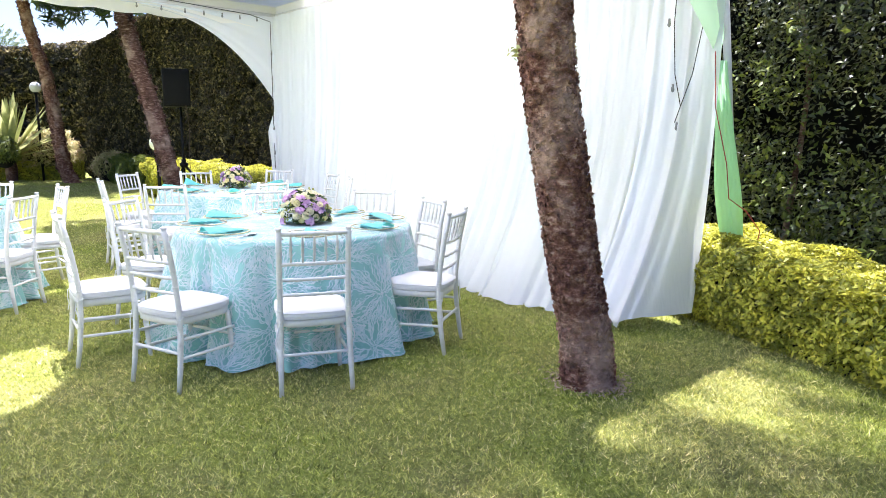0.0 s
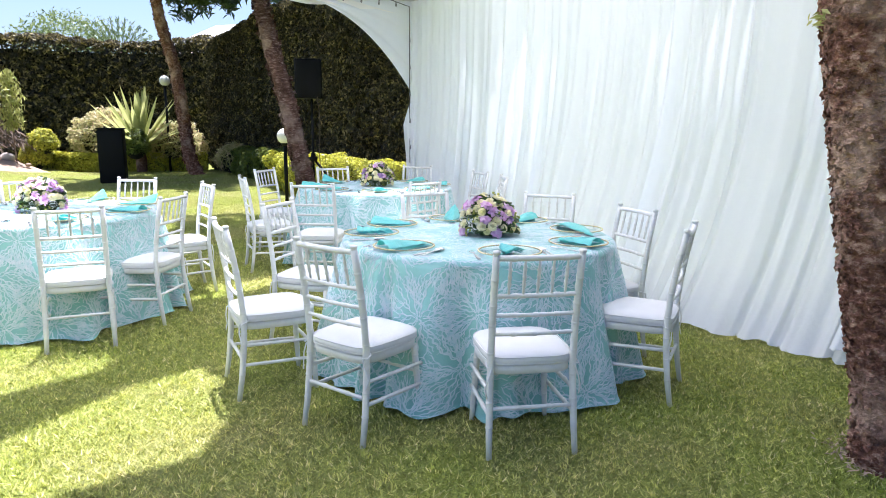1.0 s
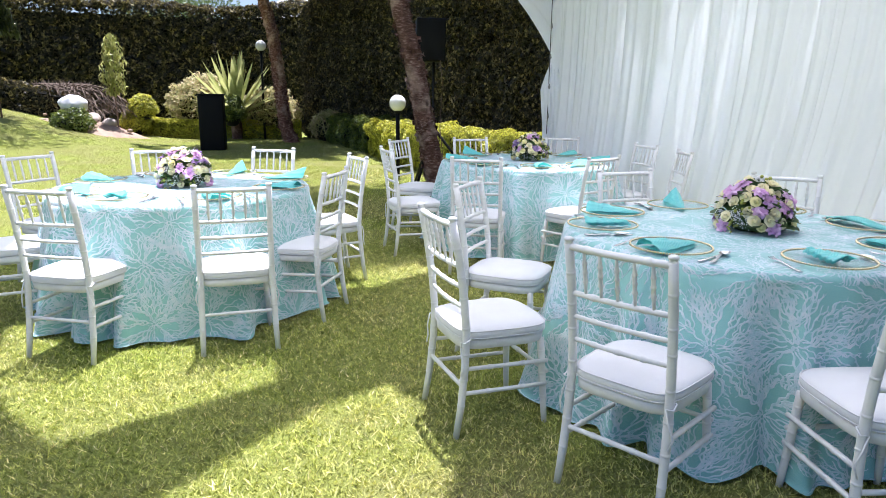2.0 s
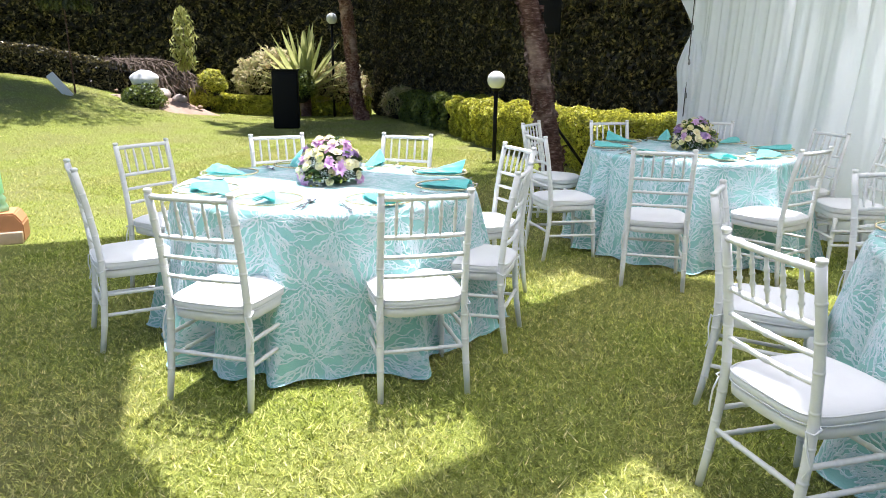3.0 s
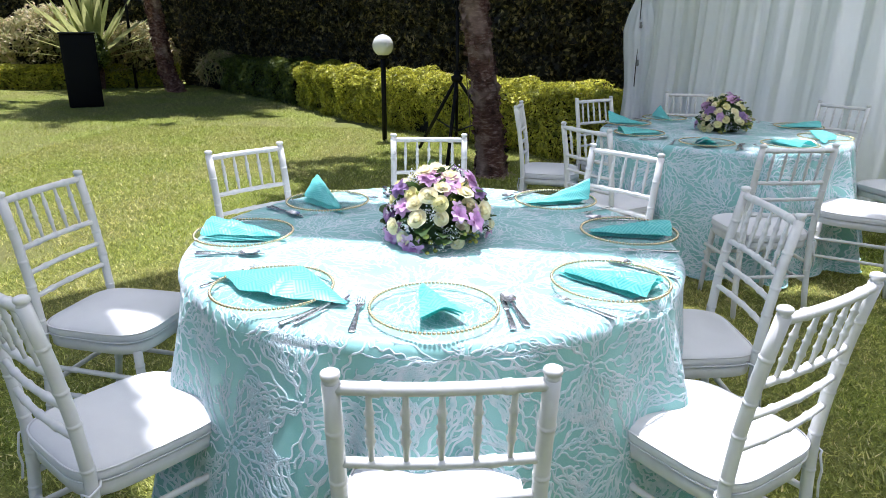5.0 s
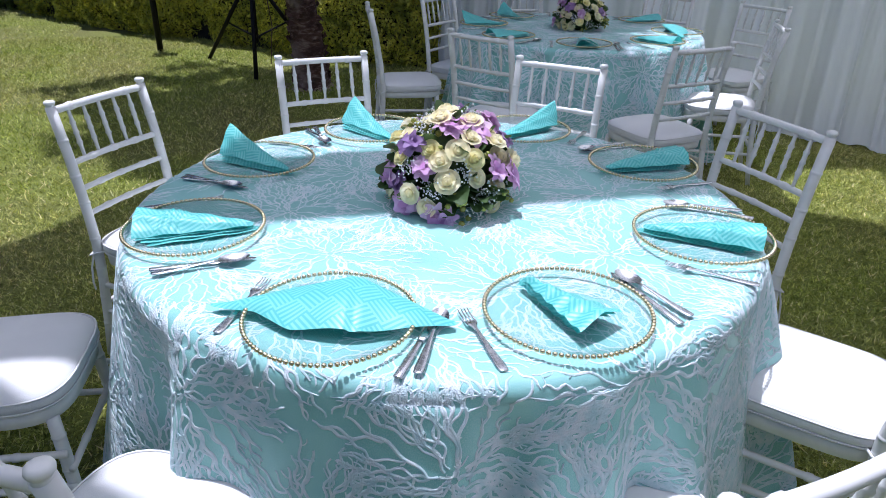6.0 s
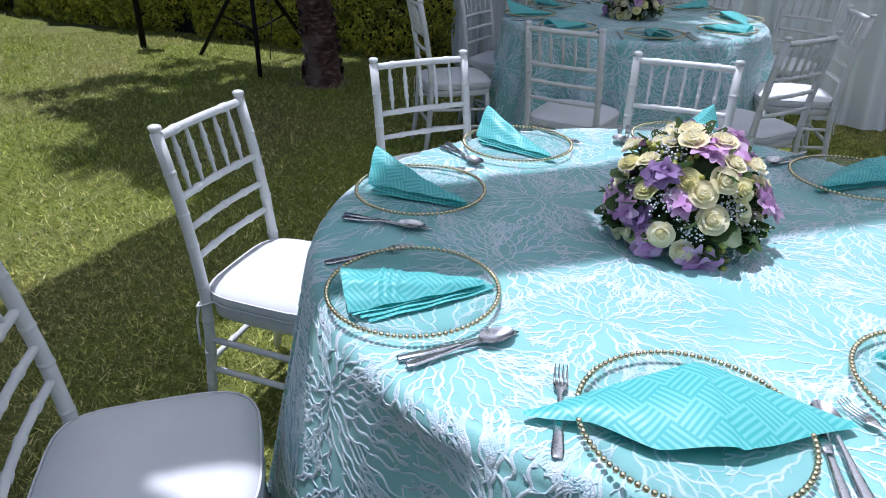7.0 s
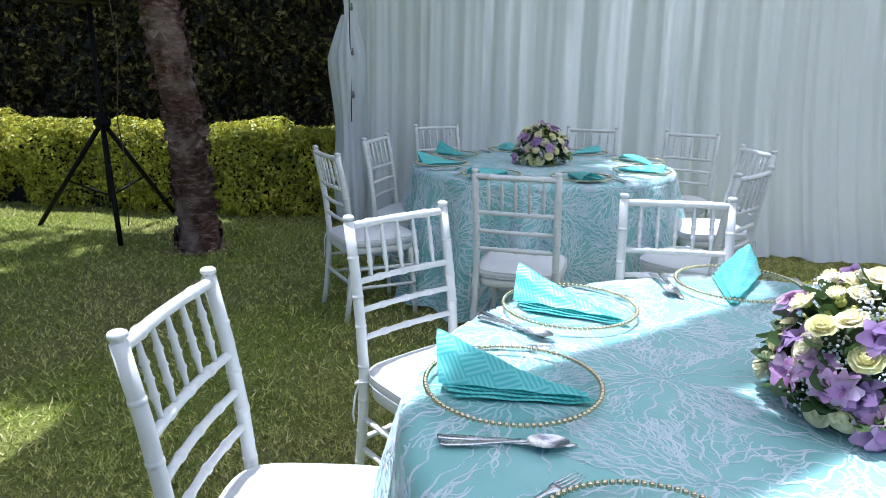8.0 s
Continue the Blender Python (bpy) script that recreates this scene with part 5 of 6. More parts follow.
# ---- trees ----
def trunk_mesh(name, path, radii, material, rough, seed, n=26, step=0.04):
    """A trunk with an uneven skin along a bent line."""
    r = np.random.default_rng(seed)
    path = [Vector(p) for p in path]
    zs = np.arange(path[0].z, path[-1].z, step)
    xs = np.interp(zs, [p.z for p in path], [p.x for p in path])
    ys = np.interp(zs, [p.z for p in path], [p.y for p in path])
    rr = np.interp(zs, [p.z for p in path], radii)
    a = np.linspace(0, math.tau, n, endpoint=False)
    P = np.zeros((len(zs), n, 3))
    for i, z in enumerate(zs):
        q = np.stack([np.cos(a) * 3, np.sin(a) * 3, np.full(n, z * 6)], 1)
        k = rr[i] * (1 + rough * lumpy(q, 1.3, seed) + rough * 0.8 * r.normal(size=n) * 0.35)
        P[i] = np.stack([xs[i] + k * np.cos(a), ys[i] + k * np.sin(a), np.full(n, z)], 1)
    return grid_mesh(name, P, material, wrap=True), (zs, xs, ys, rr)


def bark_flakes(axis, count, size, material, seed, z_max, out=0.01):
    zs, xs, ys, rr = axis
    r = np.random.default_rng(seed)
    i = r.integers(0, int(len(zs) * min(1, z_max / zs[-1])), count)
    a = r.uniform(0, math.tau, count)
    o = np.stack([np.cos(a), np.sin(a), np.zeros(count)], 1)
    p = np.stack([xs[i], ys[i], zs[i] + r.uniform(-0.02, 0.02, count)], 1) + o * (rr[i] + r.uniform(-0.004, out, count))[:, None]
    return leaves("bark_flakes", p, o, size, material, aspect=0.7, stray=0.45, fold=0.5)


def crown(root, axis_top, limbs, reach, droop, material, bark, tufts, size, seed, z_lo, aspect=0.07, spread=0.3):
    """Whorled limbs with needle tufts."""
    r = np.random.default_rng(seed)
    px, out = [], []
    for k in range(limbs):
        f = (k + 0.5) / limbs
        z = z_lo + (axis_top.z - z_lo) * f
        a = k * 2.4 + r.uniform(-0.4, 0.4)
        ln = reach * (1 - 0.55 * f) * r.uniform(0.75, 1.1)
        x0 = axis_top.x
        y0 = axis_top.y
        pts = []
        for s in np.linspace(0, 1, 6):
            pts.append(Vector((x0 + math.cos(a) * ln * s, y0 + math.sin(a) * ln * s, z + ln * (0.25 * s - droop * s * s))))
        part("limb", tube(bmesh.new(), pts, [0.034 * (1 - 0.75 * s) for s in np.linspace(0, 1, 6)], 7), bark, root)
        for t in range(tufts):
            s = r.uniform(0.12, 1.05)
            p = Vector((x0 + math.cos(a) * ln * s, y0 + math.sin(a) * ln * s, z + ln * (0.25 * s - droop * s * s)))
            side = r.normal(0, spread, 3) * (0.5 + s)
            c = np.array(p) + side * np.array([1, 1, 0.4])
            m = 48
            px.append(c + r.normal(0, 0.12, (m, 3)))
            out.append(np.tile(r.normal(size=3) * 0.3, (m, 1)))
    part("crown", leaves("crown", np.concatenate(px), np.concatenate(out), size, material, aspect=aspect, stray=1.0), material, root)


def make_trees():
    t1 = thing("conifer_tree", "tall leaning conifer with dark shaggy flaking bark", "tree")
    me, ax = trunk_mesh("trunk", [(1.05, 4.39, -0.05), (1.03, 4.39, 0.25), (0.93, 4.39, 0.75), (0.76, 4.41, 1.8), (0.72, 4.42, 2.3), (0.62, 4.4, 5.0), (1.8, 4.4, 14.8)], [0.15, 0.138, 0.138, 0.142, 0.14, 0.12, 0.05], MAT["bark_dark"], 0.045, 3, 40, 0.025)
    trunk = part("trunk", me, None, t1)
    flakes = part("flaking_bark", bark_flakes(ax, 9500, 0.034, MAT["bark_dark"], 5, 2.9, 0.011), None, trunk, "peeling scales of bark")
    flakes["kind"] = "stuff"
    part("leaf_sprig", leaves("leaf_sprig", np.array([0.585, 4.36, 1.84]) + rng.normal(0, 0.018, (14, 3)), np.tile([0, -0.5, 1.0], (14, 1)), 0.05, MAT["lime_leaf"], aspect=0.3), None, t1, "small green shoot")
    # unseen high crown, shifted off the trunk to half-shade the near lawn
    crown(t1, Vector((1.9, 4.4, 15.0)), 36, 4.4, 0.2, MAT["needle"], MAT["bark_dark"], 42, 0.2, 31, 9.0, 0.15, 0.85)
    t2 = thing("conifer_tree", "leaning conifer with pale flaking bark by the speaker stand", "tree")
    me, ax = trunk_mesh("trunk", [(-4.05, 10.33, -0.05), (-4.06, 10.3, 0.3), (-4.15, 10.1, 1.0), (-4.28, 10.02, 1.8), (-4.42, 9.97, 2.35), (-4.58, 9.92, 3.15), (-4.6, 10.25, 5.2), (-4.35, 10.6, 8.6)], [0.16, 0.134, 0.122, 0.116, 0.11, 0.1, 0.085, 0.04], MAT["bark"], 0.05, 9, 28, 0.04)
    trunk = part("trunk", me, None, t2)
    flakes = part("flaking_bark", bark_flakes(ax, 700, 0.085, MAT["bark"], 6, 3.6, 0.02), None, trunk, "curling pale bark flakes")
    flakes["kind"] = "stuff"
    # unseen crown, its place and density set by the shade wanted below
    crown(t2, Vector((-4.1, 10.5, 8.6)), 26, 1.75, 0.3, MAT["needle"], MAT["bark"], 60, 0.28, 32, 4.3, 0.24, 0.3)
    t3 = thing("conifer_tree", "conifer with a dark rough trunk beside the flower bed", "tree")
    me, ax = trunk_mesh("trunk", [(-11.05, 18.7, -0.05), (-11.2, 18.6, 0.45), (-11.4, 18.5, 2.8), (-11.65, 18.3, 4.1), (-11.8, 18.1, 6), (-12.2, 18.1, 9.5)], [0.21, 0.17, 0.155, 0.14, 0.12, 0.05], MAT["bark_dark"], 0.05, 13, 24, 0.06)
    trunk = part("trunk", me, None, t3)
    flakes = part("flaking_bark", bark_flakes(ax, 900, 0.09, MAT["bark_dark"], 7, 5.0, 0.02), None, trunk)
    flakes["kind"] = "stuff"
    crown(t3, Vector((-10.8, 17.9, 9.5)), 30, 2.9, 0.3, MAT["needle"], MAT["bark_dark"], 34, 0.3, 33, 4.7, 0.2, 0.36)
    for label, x, y, top, mat, n, low, wide in (("young lime-leaved tree with a thin stem on the flower bed", -15.0, 16.6, 2.75, "lime_leaf", 620, 0.42, 0.3), ("slender-stemmed drooping tree with an added unseen crown shading the grassy rise", -15.95, 14.05, 8.0, "hedge_mid", 34000, 0.27, 3.8)):
        t = thing("young_tree", label, "tree")
        z0 = ground_z(x, y)
        part("stem", tube(bmesh.new(), [(x, y, z0 - 0.05), (x - 0.02, y, z0 + 1.0), (x + 0.02, y, top - 0.1)], [0.02, 0.016, 0.008], 8), MAT["bark"], t)
        f = rng.uniform(low, 1.0, n)
        a = rng.uniform(0, 6.28, n)
        g = (f - low) / (1 - low)
        shape = np.sin(np.clip((1.05 - g) * 2.5, 0, 3.14)) ** 0.7 if wide < 1 else np.clip(0.1 + 2.2 * (g - 0.25), 0.12, 1) * np.sqrt(np.clip(1.15 - g, 0.05, 1))
        rad = wide * shape * rng.uniform(0.05, 1, n) ** 0.6 * (1 + 0.35 * np.sin(a * 3 + f * 15))
        # the wide crown is unseen, added and offset to cast shade on the rise
        off = np.clip(g * 2, 0, 1) if wide > 1 else 0.0
        p = np.stack([x - 0.45 * off + rad * np.cos(a), y - 0.9 * off + rad * np.sin(a), z0 + f * (top - z0) - rad * 0.25], 1)
        o = np.stack([np.cos(a), np.sin(a), 0.4 + 0 * a], 1)
        part("crown", leaves("crown", p, o, 0.17 if wide < 1 else 0.2, MAT[mat], aspect=0.26, along=np.array([0, 0, -1.0])), None, t)


make_trees()


# ---- bed plants ----
def blob_bush(name, label, c, rad, n, size, mat, category="bush", stray=0.8, aspect=0.45, loose=0.12):
    t = thing(name, label, category)
    d = unit(rng.normal(size=(n, 3)))
    d[:, 2] = np.abs(d[:, 2]) * np.where(rng.uniform(size=n) < 0.8, 1, -0.5)
    k = 1 + loose * lumpy(d * 3, 1.2, 17) + 0.6 * loose * lumpy(d * 9, 1.2, 18) - 0.18 * rng.uniform(0, 1, n) ** 2
    p = np.array(c) + d * np.array(rad) * k[:, None]
    part("foliage", leaves("foliage", p, d + np.array([0, 0, 0.5]), size, MAT[mat], stray=stray, aspect=aspect), None, t)
    # black ball whose colour gives the shade between the leaves
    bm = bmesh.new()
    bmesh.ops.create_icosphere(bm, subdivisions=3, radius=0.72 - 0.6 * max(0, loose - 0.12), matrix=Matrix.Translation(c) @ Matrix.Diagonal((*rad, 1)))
    part("shade_core", bm, MAT["core"], t)
    return t


def make_bed():
    blob_bush("topiary_ball", "clipped round golden topiary in the flower bed", (-15.25, 17.8, 0.82), (0.42, 0.42, 0.42), 6000, 0.065, "gold_leaf", "topiary")
    blob_bush("topiary_ball", "clipped golden topiary base in the flower bed", (-15.45, 17.7, 0.42), (0.4, 0.4, 0.45), 6000, 0.065, "gold_leaf", "topiary")
    blob_bush("topiary_ball", "clipped round green topiary behind the black speaker", (-12.9, 18.6, 0.75), (0.4, 0.4, 0.5), 5000, 0.065, "box_leaf", "topiary")
    blob_bush("flowering_bush", "loose pale flowering bush in the bed", (-14.6, 19.6, 0.9), (1.15, 0.9, 0.85), 9000, 0.12, "bush_leaf", stray=1.1, aspect=0.3, loose=0.2)
    blob_bush("flowering_bush", "low loose pale bush under the spiky plant", (-12.6, 20.0, 0.7), (1.0, 0.8, 0.7), 7000, 0.15, "bush_leaf", stray=1.2, aspect=0.16, loose=0.22)
    blob_bush("grassy_bush", "tuft of strappy pale leaves by a trunk", (-10.3, 19.4, 0.35), (0.55, 0.5, 0.5), 900, 0.3, "bush_leaf", stray=1.2, aspect=0.08)
    blob_bush("low_bush", "low rounded bush on the soil bank", (-15.25, 15.35, 0.5), (0.55, 0.5, 0.42), 2200, 0.08, "box_leaf")
    a = thing("agave", "large agave with upright yellow-edged spiky leaves", "agave")
    r = random.Random(3)
    base = Vector((-13.1, 19.1, 0.64))
    for k in range(60):
        az = k * 2.399
        el = radians(r.uniform(8, 86))
        ln = r.uniform(1.5, 1.95)
        d = Vector((math.cos(az) * math.cos(el), math.sin(az) * math.cos(el), math.sin(el)))
        s = d.cross(Vector((0, 0, 1))).normalized()
        up = s.cross(d)
        bm = bmesh.new()
        rows = []
        for f in np.linspace(0, 1, 7):
            w = 0.1 * (0.7 + 0.6 * f) * (1 - f ** 3) + 0.002
            c = base + d * (ln * f) - Vector((0, 0, 0.16 * f * f * math.cos(el)))
            rows.append([bm.verts.new(c + s * w * q - up * 0.025 * (1 - abs(q)) * (1 - f)) for q in (-1, 0, 1)])
        for r0, r1 in zip(rows, rows[1:]):
            for j in range(2):
                bm.faces.new((r0[j], r0[j + 1], r1[j + 1], r1[j]))
        part("spiky_leaf", bm, MAT["agave"], a)
    bm = bmesh.new()
    lathe(bm, [(0.0, 0.74), (0.12, 0.64), (0.16, 0.34), (0.14, -0.05)], 12, (-13.1, 19.1, 0.0))
    part("stem", bm, MAT["bark"], a)
    # soil bank with stones and a pile of dry fronds
    soil = thing("soil_bank", "bank of reddish soil in the flower bed", "soil", kind="stuff")
    n = 26
    P = np.zeros((n, n, 3))
    for i in range(n):
        for j in range(n):
            x, y = -16.6 + 2.3 * i / (n - 1), 15.3 + 2.0 * j / (n - 1)
            e = math.sin(math.pi * i / (n - 1)) * math.sin(math.pi * j / (n - 1))
            P[i, j] = (x, y, ground_z(x, y) - 0.02 + 0.24 * e ** 0.8 + (0.05 * math.sin(9 * x) * math.sin(8 * y) + 0.03 * math.sin(23 * x + 4) * math.sin(19 * y)) * e)
    part("soil", grid_mesh("soil", P, MAT["soil"]), None, soil)
    for k, (x, y, z, s, mat, label) in enumerate(((-15.35, 15.55, 1.0, 0.33, "white_stone", "large rounded white stone on the soil bank"), (-15.2, 16.5, 0.5, 0.2, "stone", "grey stone on the soil bank"), (-15.5, 16.25, 0.6, 0.16, "stone", "brown stone on the soil bank"), (-15.75, 16.5, 0.62, 0.22, "stone", "pale stone on the soil bank"), *[(-16.2 + 0.16 * i, 15.75 + 0.11 * i + 0.3 * ((i * 7) % 5 - 2) / 2, ground_z(-16.2 + 0.16 * i, 15.8 + 0.11 * i) + 0.2, 0.045 + 0.012 * (i % 4), "soil", "small reddish stone on the soil bank") for i in range(0, 12, 2)])):
        bm = bmesh.new()
        bmesh.ops.create_icosphere(bm, subdivisions=3, radius=s)
        for v in bm.verts:
            v.co *= 1 + 0.16 * noise.noise(v.co * 5 + Vector((k, 0, 0)))
            v.co.z *= 0.72
        ob = part("garden_stone", bm, MAT[mat])
        ob.location = (x, y, z)
        tagged(ob, label, "stone", "stones on the soil bank")
    f = thing("dry_fronds", "heap of dry brown palm fronds on the bank", "palm frond")
    for k in range(7):
        a0 = Vector((-17.2 + 0.12 * k, 16.1 + 0.1 * k, 1.5))
        b0 = Vector((-15.75 + 0.1 * k, 16.6 + 0.16 * k, 0.75))
        pts = [a0.lerp(b0, t) + Vector((0, 0, 0.25 * math.sin(math.pi * t))) for t in np.linspace(0, 1, 8)]
        rib = part("frond", tube(bmesh.new(), pts, 0.018, 5), MAT["straw"], f)
        m = 60
        t = rng.uniform(0.05, 1, m)
        c = np.array([a0.lerp(b0, q)[:] for q in t]) + np.stack([rng.normal(0, 0.05, m), rng.normal(0, 0.08, m), 0.25 * np.sin(np.pi * t) - 0.08], 1)
        part("frond_blade", leaves("leaflets", c, np.tile([0, -0.6, 0.8], (m, 1)), 0.5, MAT["straw"], aspect=0.06, stray=0.4, along=np.array([0.4, 0.1, -1.0])), None, rib)
    bm = bmesh.new()
    block(bm, (-0.09, -0.03, 0), (0.09, 0.03, 0.62), 0.01)
    ob = part("leaning_plank", bm, MAT["tie"])
    ob.matrix_basis = pose(-15.7, 13.7, ground_z(-15.7, 13.7) - 0.03, 0, -38, 30)
    tagged(ob, "short pale plank leaning on the grassy rise", "plank")


make_bed()


# ---- garden lamps, loudspeakers ----
def make_lamp(x, y, z, rad, label):
    t = thing("garden_lamp", label, "lamp", "globe garden lamps")
    z0 = ground_z(x, y)
    bm = bmesh.new()
    bmesh.ops.create_uvsphere(bm, u_segments=28, v_segments=18, radius=rad, matrix=Matrix.Translation((x, y, z)))
    part("globe", bm, MAT["globe"], t, "white opal globe")
    bm = bmesh.new()
    tube(bm, [(x, y, z0 - 0.02), (x, y, z - rad * 0.95)], 0.032, 10)
    part("post", bm, MAT["black"], t, "dark metal post")
    bm = bmesh.new()
    lathe(bm, [(0.0, -0.03), (0.05, -0.03), (0.07, 0.0), (0.06, 0.03), (0, 0.03)], 16, (x, y, z - rad * 0.98))
    part("collar", bm, MAT["black"], t)


make_lamp(-5.45, 12.45, 1.21, 0.135, "globe garden lamp on a dark post by the golden hedge")
make_lamp(-12.34, 19.36, 2.62, 0.15, "globe garden lamp by the far hedge")


def make_speaker_stand():
    t = thing("speaker_stand", "black tripod loudspeaker stand on the lawn", "stand")
    c = Vector((-4.45, 11.3, 0))
    part("pole", tube(bmesh.new(), [c + Vector((0, 0, 0.25)), c + Vector((0, 0, 1.81))], 0.018, 10), MAT["black"], t)
    bm = bmesh.new()
    lathe(bm, [(0, -0.06), (0.045, -0.05), (0.066, -0.015), (0.066, 0.015), (0.036, 0.03), (0.035, 0.08), (0, 0.08)], 12, c + Vector((0, 0, 0.9)))
    part("hub", bm, MAT["black"], t)
    for fx, fy in ((-4.93, 11.85), (-4.52, 10.73), (-3.85, 11.68)):
        foot = Vector((fx, fy, 0.01))
        top = c + Vector((0, 0, 0.9))
        leg = part("leg", tube(bmesh.new(), [top, foot], 0.02, 8), MAT["black"], t)
        part("brace", tube(bmesh.new(), [c + Vector((0, 0, 0.3)), top.lerp(foot, 0.55)], 0.009, 6), MAT["black"], t)
        part("rubber_foot", tube(bmesh.new(), [top.lerp(foot, 0.97), foot], 0.02, 8), MAT["black"], leg)
    s = thing("loudspeaker", "black loudspeaker box on a tripod stand", "loudspeaker", m=Matrix.Translation(c + Vector((-0.05, 0, 1.8))) @ pose(0, 0, 0, 0, 0, 24))
    bm = bmesh.new()
    block(bm, (-0.2, -0.16, 0), (0.2, 0.18, 0.58), 0.02)
    part("cabinet", bm, MAT["black"], s)
    bm = bmesh.new()
    block(bm, (-0.175, -0.17, 0.03), (0.175, -0.158, 0.55), 0.004)
    part("grille", bm, MAT["grille"], s, "dark mesh grille")
    cable("speaker_cable", "thin pale cable hanging from the loudspeaker", [c + Vector((0.12, -0.1, 1.95)), c + Vector((0.16, -0.08, 1.5)), c + Vector((0.11, -0.02, 0.9)), c + Vector((0.16, 0.0, 0.4)), c + Vector((0.12, 0.05, 0.02))], 0.005, MAT["straw"])


make_speaker_stand()


def make_floor_speaker():
    s = thing("floor_loudspeaker", "tall black loudspeaker standing on the lawn", "loudspeaker", m=pose(-11.45, 15.75, ground_z(-11.45, 15.75) - 0.01, 0, 0, 30))
    bm = bmesh.new()
    block(bm, (-0.28, -0.25, 0), (0.28, 0.25, 1.28), 0.02)
    part("cabinet", bm, MAT["black"], s)
    bm = bmesh.new()
    block(bm, (-0.255, -0.262, 0.05), (0.255, -0.248, 1.2), 0.006)
    part("grille", bm, MAT["grille"], s)
    bm = bmesh.new()
    block(bm, (-0.3, -0.27, 1.28), (0.3, 0.27, 1.31), 0.008)
    part("lid", bm, MAT["black"], s)


make_floor_speaker()


# ---- pole foot, cables ----
def make_pole_foot():
    c = tent_pt(TENT_SIDE, TENT_SIDE) + Vector((-0.3, 0.2, 0))
    t = thing("pole_plinth", "orange board plinth round the foot of a draped pole", "plinth", m=Matrix.Translation(c) @ pose(0, 0, 0.0, 0, 0, 45) @ Matrix.Diagonal((0.72, 0.72, 1.2, 1)))
    bm = bmesh.new()
    v = [(-0.27, 0.0), (0.27, 0.0), (0.27, 0.13), (0.2, 0.2), (-0.2, 0.2), (-0.27, 0.13)]
    fr = [[bm.verts.new((x, y, z)) for x, z in v] for y in (-0.2, 0.2)]
    bm.faces.new(fr[0])
    bm.faces.new(fr[1][::-1])
    for k in range(6):
        bm.faces.new((fr[0][k], fr[1][k], fr[1][(k + 1) % 6], fr[0][(k + 1) % 6]))
    bmesh.ops.recalc_face_normals(bm, faces=bm.faces)
    bmesh.ops.bevel(bm, geom=bm.edges[:], offset=0.012, segments=2, affect="EDGES")
    part("board", bm, MAT["terracotta"], t, smooth=False)
    bm = bmesh.new()
    block(bm, (-0.26, -0.26, 0), (0.26, -0.18, 0.08), 0.01)
    part("step", bm, MAT["wood"], t, "pale wooden strip")
    bm = bmesh.new()
    lathe(bm, [(0.07, 0.2), (0.13, 0.205), (0.125, 0.235), (0.1, 0.26), (0.115, 0.285), (0.09, 0.31), (0.06, 0.33)], 20)
    part("cloth_knot", bm, MAT["green"], t, "knotted green cloth")


make_pole_foot()
q = tent_pt(TENT_SIDE - 0.05, 0.12)
cable("string_lights", "string of small bulbs along the tent corner", [q + Vector((0, 0, z)) for z in (0.9, 1.3, 1.8, 2.2, 2.6, 2.95)] + [q + TENT_V * d + Vector((0, 0, 3.0 + 0.05 * d)) for d in (0.3, 0.8, 1.4, 2.1)], 0.005, MAT["wire"], "string lights", [q + Vector((0.01, -0.02, z)) for z in (1.15, 1.5, 1.85, 2.2, 2.55)] + [q + TENT_V * d + Vector((0, 0, 2.99)) for d in (0.2, 0.45, 0.7, 0.95, 1.2, 1.5, 1.8)])
w = tent_pt(0.2, 0.14)
cable("string_lights", "loose string of bulbs hanging over the curtain edge", [w + TENT_U * d + Vector((0, 0, z)) for d, z in ((0.02, 2.5), (0.03, 2.2), (0.0, 1.85), (-0.06, 1.62), (-0.02, 1.5), (-0.14, 1.85), (-0.2, 2.2))], 0.0035, MAT["wire"], "string lights", [w + TENT_V * 0.02 + TENT_U * d + Vector((0, 0, z)) for d, z in ((0.06, 2.25), (0.0, 1.78), (-0.05, 1.5))])
p0 = tent_pt(0, 0) + Vector((0.06, -0.14, 0))
cable("red_cable", "thin red cable twisted down a green draped pole", [p0 + Vector(d) for d in ((-0.06, 0.05, 2.0), (-0.04, 0.02, 1.6), (0.06, 0, 1.2), (0.1, 0.02, 0.95), (0.26, 0.1, 0.85), (0.38, 0.12, 0.7), (0.36, 0.14, 0.5))], 0.004, MAT["redwire"])

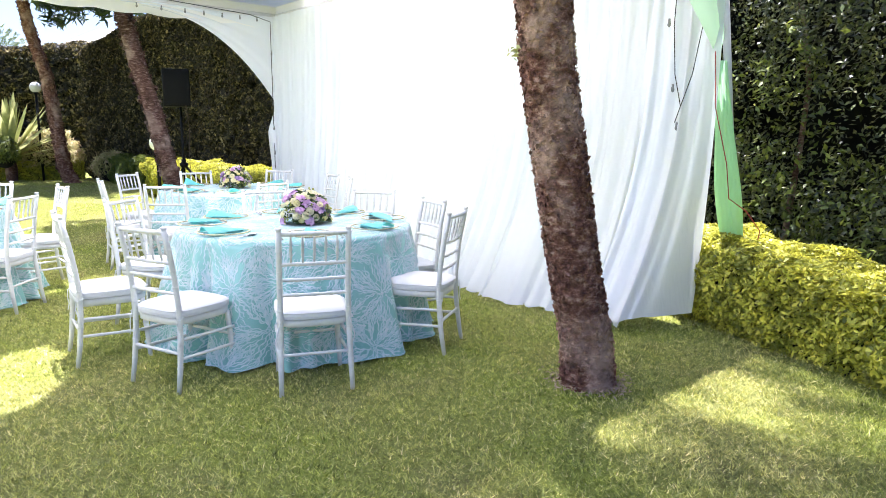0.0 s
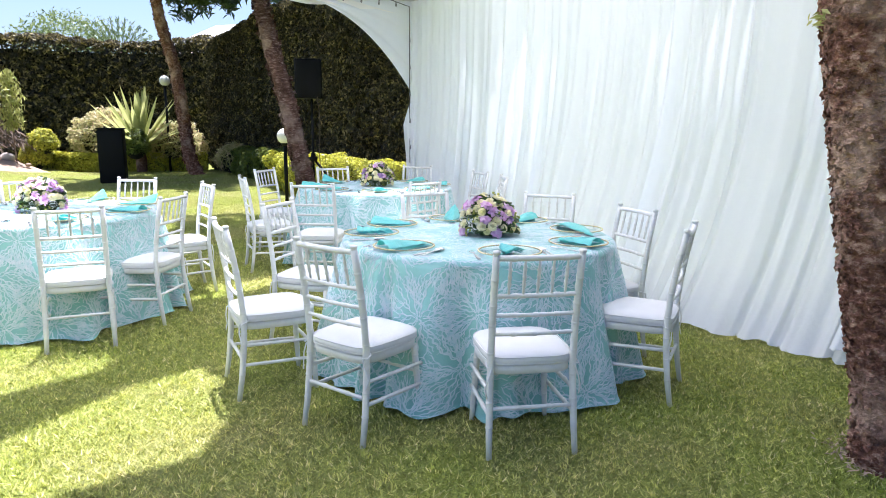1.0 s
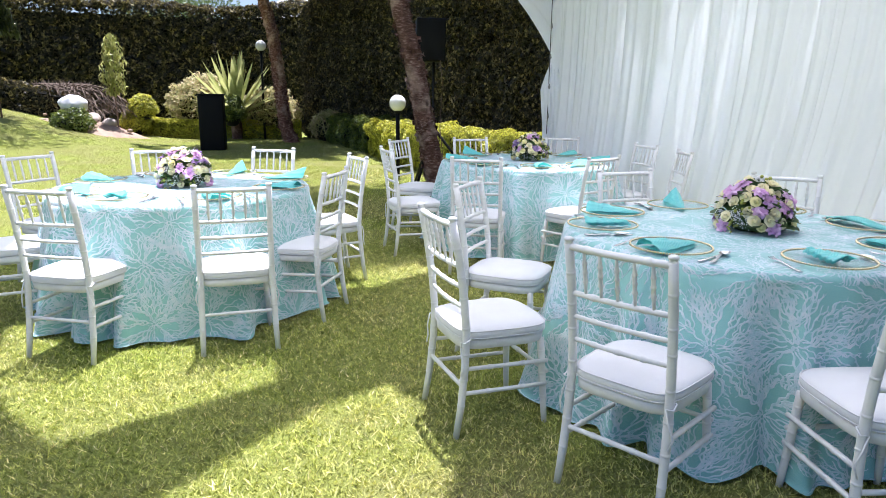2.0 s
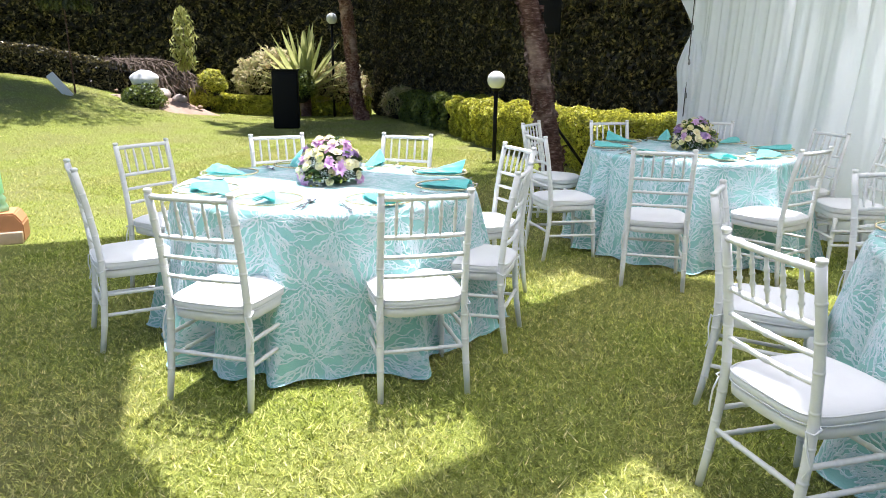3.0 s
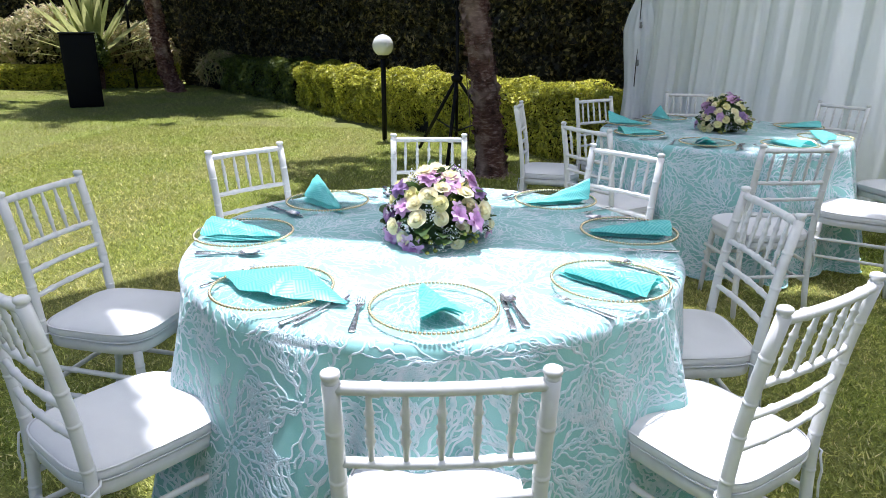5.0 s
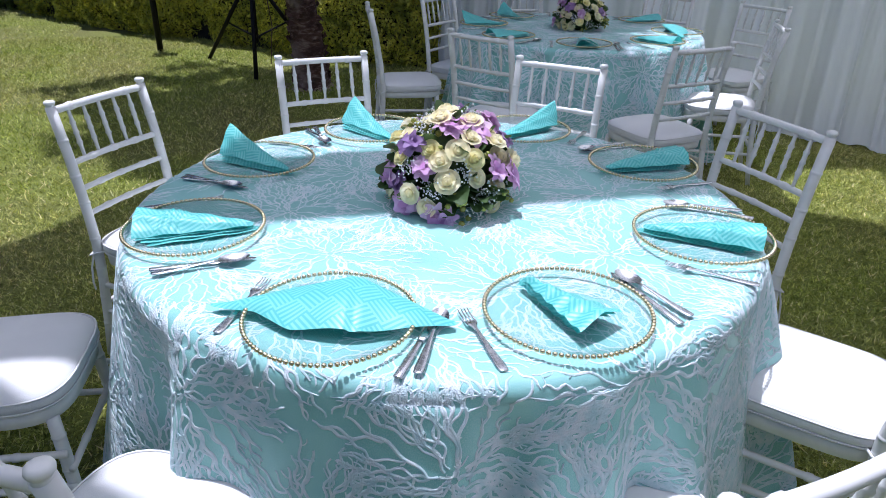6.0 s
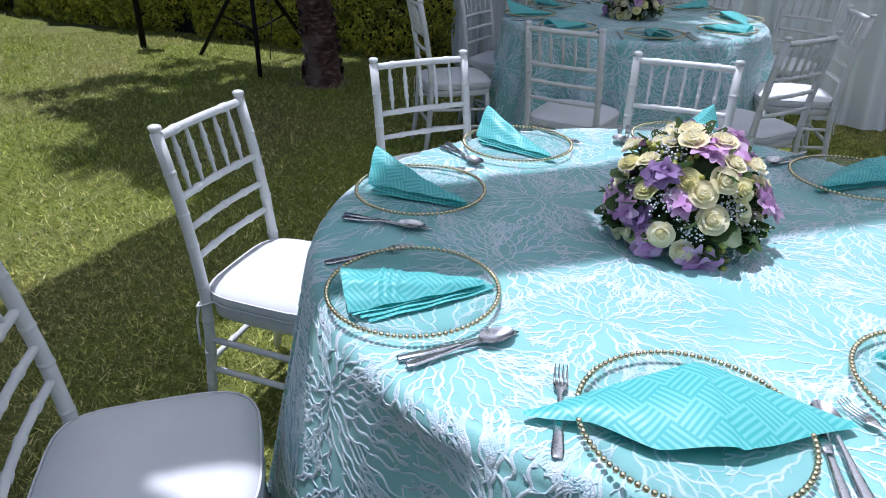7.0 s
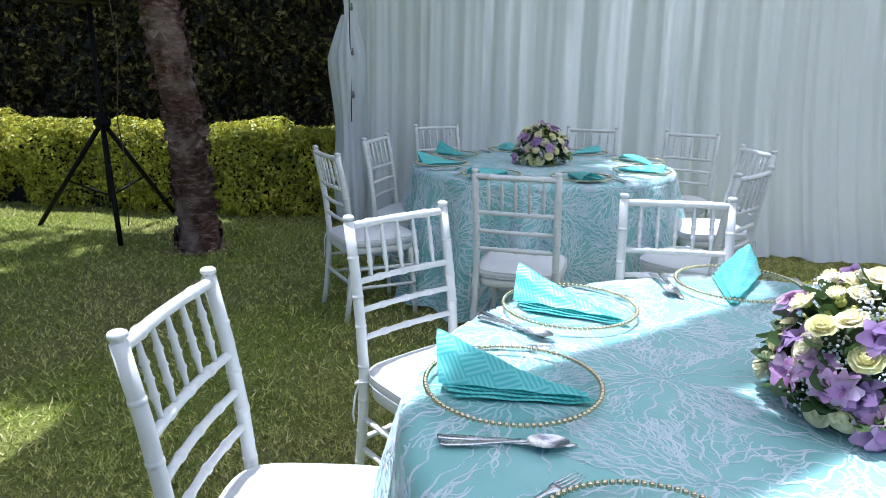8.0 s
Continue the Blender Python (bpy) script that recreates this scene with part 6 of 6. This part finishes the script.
# ---- shrubs behind the right-hand hedge ----
def make_shrubs():
    t = thing("tall_shrubs", "tall loose dark shrubbery with woody stems and glossy leaves", "shrub", kind="stuff")
    r = np.random.default_rng(77)
    line = np.array([(1.6, 9.2), (2.9, 7.9), (3.5, 5.6), (4.1, 3.4), (4.6, 0.5)])
    n = 84000
    k = r.choice(4, n, p=[0.15, 0.3, 0.3, 0.25])
    f = r.uniform(0, 1, n)[:, None]
    b = line[k] * (1 - f) + line[k + 1] * f
    nor = np.array([-0.93, -0.3])
    nor_out = np.array([-0.93, -0.3, 0.0])
    depth = r.uniform(0, 1, n) ** 1.3 * 0.9
    z = r.uniform(0.0, 4.6, n)
    p = np.concatenate([b - nor * depth[:, None], z[:, None]], 1)
    clump = lumpy(p, 1.9, 4)
    p[:, :2] += nor * (clump * 0.25)[:, None]
    keep = (clump + r.normal(0, 0.35, n)) > -0.25
    p = p[keep]
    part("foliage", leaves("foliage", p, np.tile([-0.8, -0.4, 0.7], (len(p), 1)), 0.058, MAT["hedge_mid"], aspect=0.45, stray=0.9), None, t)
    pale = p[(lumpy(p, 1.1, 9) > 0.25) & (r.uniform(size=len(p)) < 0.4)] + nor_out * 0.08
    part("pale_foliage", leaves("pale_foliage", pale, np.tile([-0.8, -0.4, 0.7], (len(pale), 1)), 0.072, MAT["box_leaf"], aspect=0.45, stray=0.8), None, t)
    for i in range(12):
        f = r.uniform(0, 4)
        q = line[int(f)] * (1 - f % 1) + line[int(f) + 1] * (f % 1)
        q = q - nor * r.uniform(0.05, 0.5)
        pts = [Vector((q[0] + r.normal(0, 0.1) * s, q[1] + r.normal(0, 0.35) * s + 0.15 * math.sin(5 * s + i), 4.4 * s)) for s in np.linspace(0, 1, 8)]
        part("branch", tube(bmesh.new(), pts, [0.035 * (1 - 0.7 * s) for s in np.linspace(0, 1, 8)], 6), MAT["bark"], t)
    # near-black backing sheet that paints the depth of the shrubs as shade
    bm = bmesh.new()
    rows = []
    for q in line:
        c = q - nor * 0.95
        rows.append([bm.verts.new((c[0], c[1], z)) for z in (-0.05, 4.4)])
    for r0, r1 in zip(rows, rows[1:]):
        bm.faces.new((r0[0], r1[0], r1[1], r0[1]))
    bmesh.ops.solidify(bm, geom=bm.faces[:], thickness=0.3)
    part("shade_core", bm, MAT["core"], t, smooth=False)


make_shrubs()


# ---- beyond the garden ----
def make_beyond():
    h = thing("house", "pale house with a light roof beyond the garden hedge", "house")
    bm = bmesh.new()
    block(bm, (-30, 44, -0.1), (-16, 52, 5.4), 0.05)
    part("wall", bm, MAT["wall"], h, smooth=False)
    bm = bmesh.new()
    v = [bm.verts.new(p) for p in ((-31, 43, 5.3), (-15, 43, 5.3), (-15, 53, 5.3), (-31, 53, 5.3), (-27, 48, 8.4), (-19, 48, 8.4))]
    for f in ((0, 1, 5, 4), (1, 2, 5), (2, 3, 4, 5), (3, 0, 4), (0, 3, 2, 1)):
        bm.faces.new([v[i] for i in f])
    part("roof", bm, MAT["rooftile"], h, "light roof", smooth=False)
    pl = thing("fan_palm", "tall fan-shaped traveller's palm beyond the hedge", "palm")
    b = Vector((-25.4, 35.0, 0))
    part("trunk", tube(bmesh.new(), [b, b + Vector((0, 0, 5.2))], [0.2, 0.16], 10), MAT["bark"], pl)
    for k in range(15):
        a = radians(12 + 156 * k / 14)
        d = Vector((math.cos(a) * 0.8, math.cos(a) * 0.6, math.sin(a)))
        s = b + Vector((0, 0, 5.0))
        part("stalk", tube(bmesh.new(), [s, s + d * 1.7], 0.025, 6), MAT["palm"], pl)
        m = 60
        t = rng.uniform(0.9, 1.95, m)
        c = np.array(s) + np.array(d) * t[:, None]
        part("frond", leaves("frond", c + rng.normal(0, 0.06, (m, 3)), np.tile([0.6, -0.8, 0.1], (m, 1)), 0.26, MAT["palm"], aspect=0.14, stray=0.3, along=np.array(d)), None, pl)
    for x, y, hgt, rad, lab in ((-38, 30, 7.5, 3.4, "leafy tree beyond the far hedge"), (-33, 40, 8.5, 3.2, "rounded tree beyond the far hedge"), (-12, 45, 7.5, 3.0, "rounded tree behind the house")):
        t = thing("background_tree", lab, "tree", "trees beyond the hedge")
        part("trunk", tube(bmesh.new(), [(x, y, -0.1), (x + 0.2, y, hgt * 0.6)], [0.25, 0.12], 8), MAT["bark"], t)
        n = 3500
        d = unit(rng.normal(size=(n, 3)))
        k = rad * rng.uniform(0.35, 1, n) ** 0.5 * (1 + 0.3 * lumpy(d * 3, 1.5, int(x * -1)))
        p = np.array([x, y, hgt * 0.72]) + d * k[:, None] * np.array([1, 1, 0.75])
        part("crown", leaves("crown", p, d, 0.3, MAT["palm"], aspect=0.3), None, t)


make_beyond()


def make_litter():
    """Scraps of bark and dry needles round the trunks."""
    n = 520
    ang = rng.uniform(0, 6.28, n)
    rad = 0.16 + np.abs(rng.normal(0, 0.05, n))
    cx = np.where(rng.uniform(size=n) < 0.6, 1.05, -4.06)
    cy = np.where(cx > 0, 4.39, 10.3)
    p = np.stack([cx + rad * np.cos(ang), cy + rad * np.sin(ang), rng.uniform(0.012, 0.035, n)], 1)
    me = leaves("bark_litter", p, np.tile([0, 0, 1.0], (n, 1)), 0.032, MAT["litter"], aspect=0.25, stray=0.5)
    tagged(part("bark_litter", me, None), "dry bark scraps and needles round the tree trunks", "litter", kind="stuff")


make_litter()
make_grass()
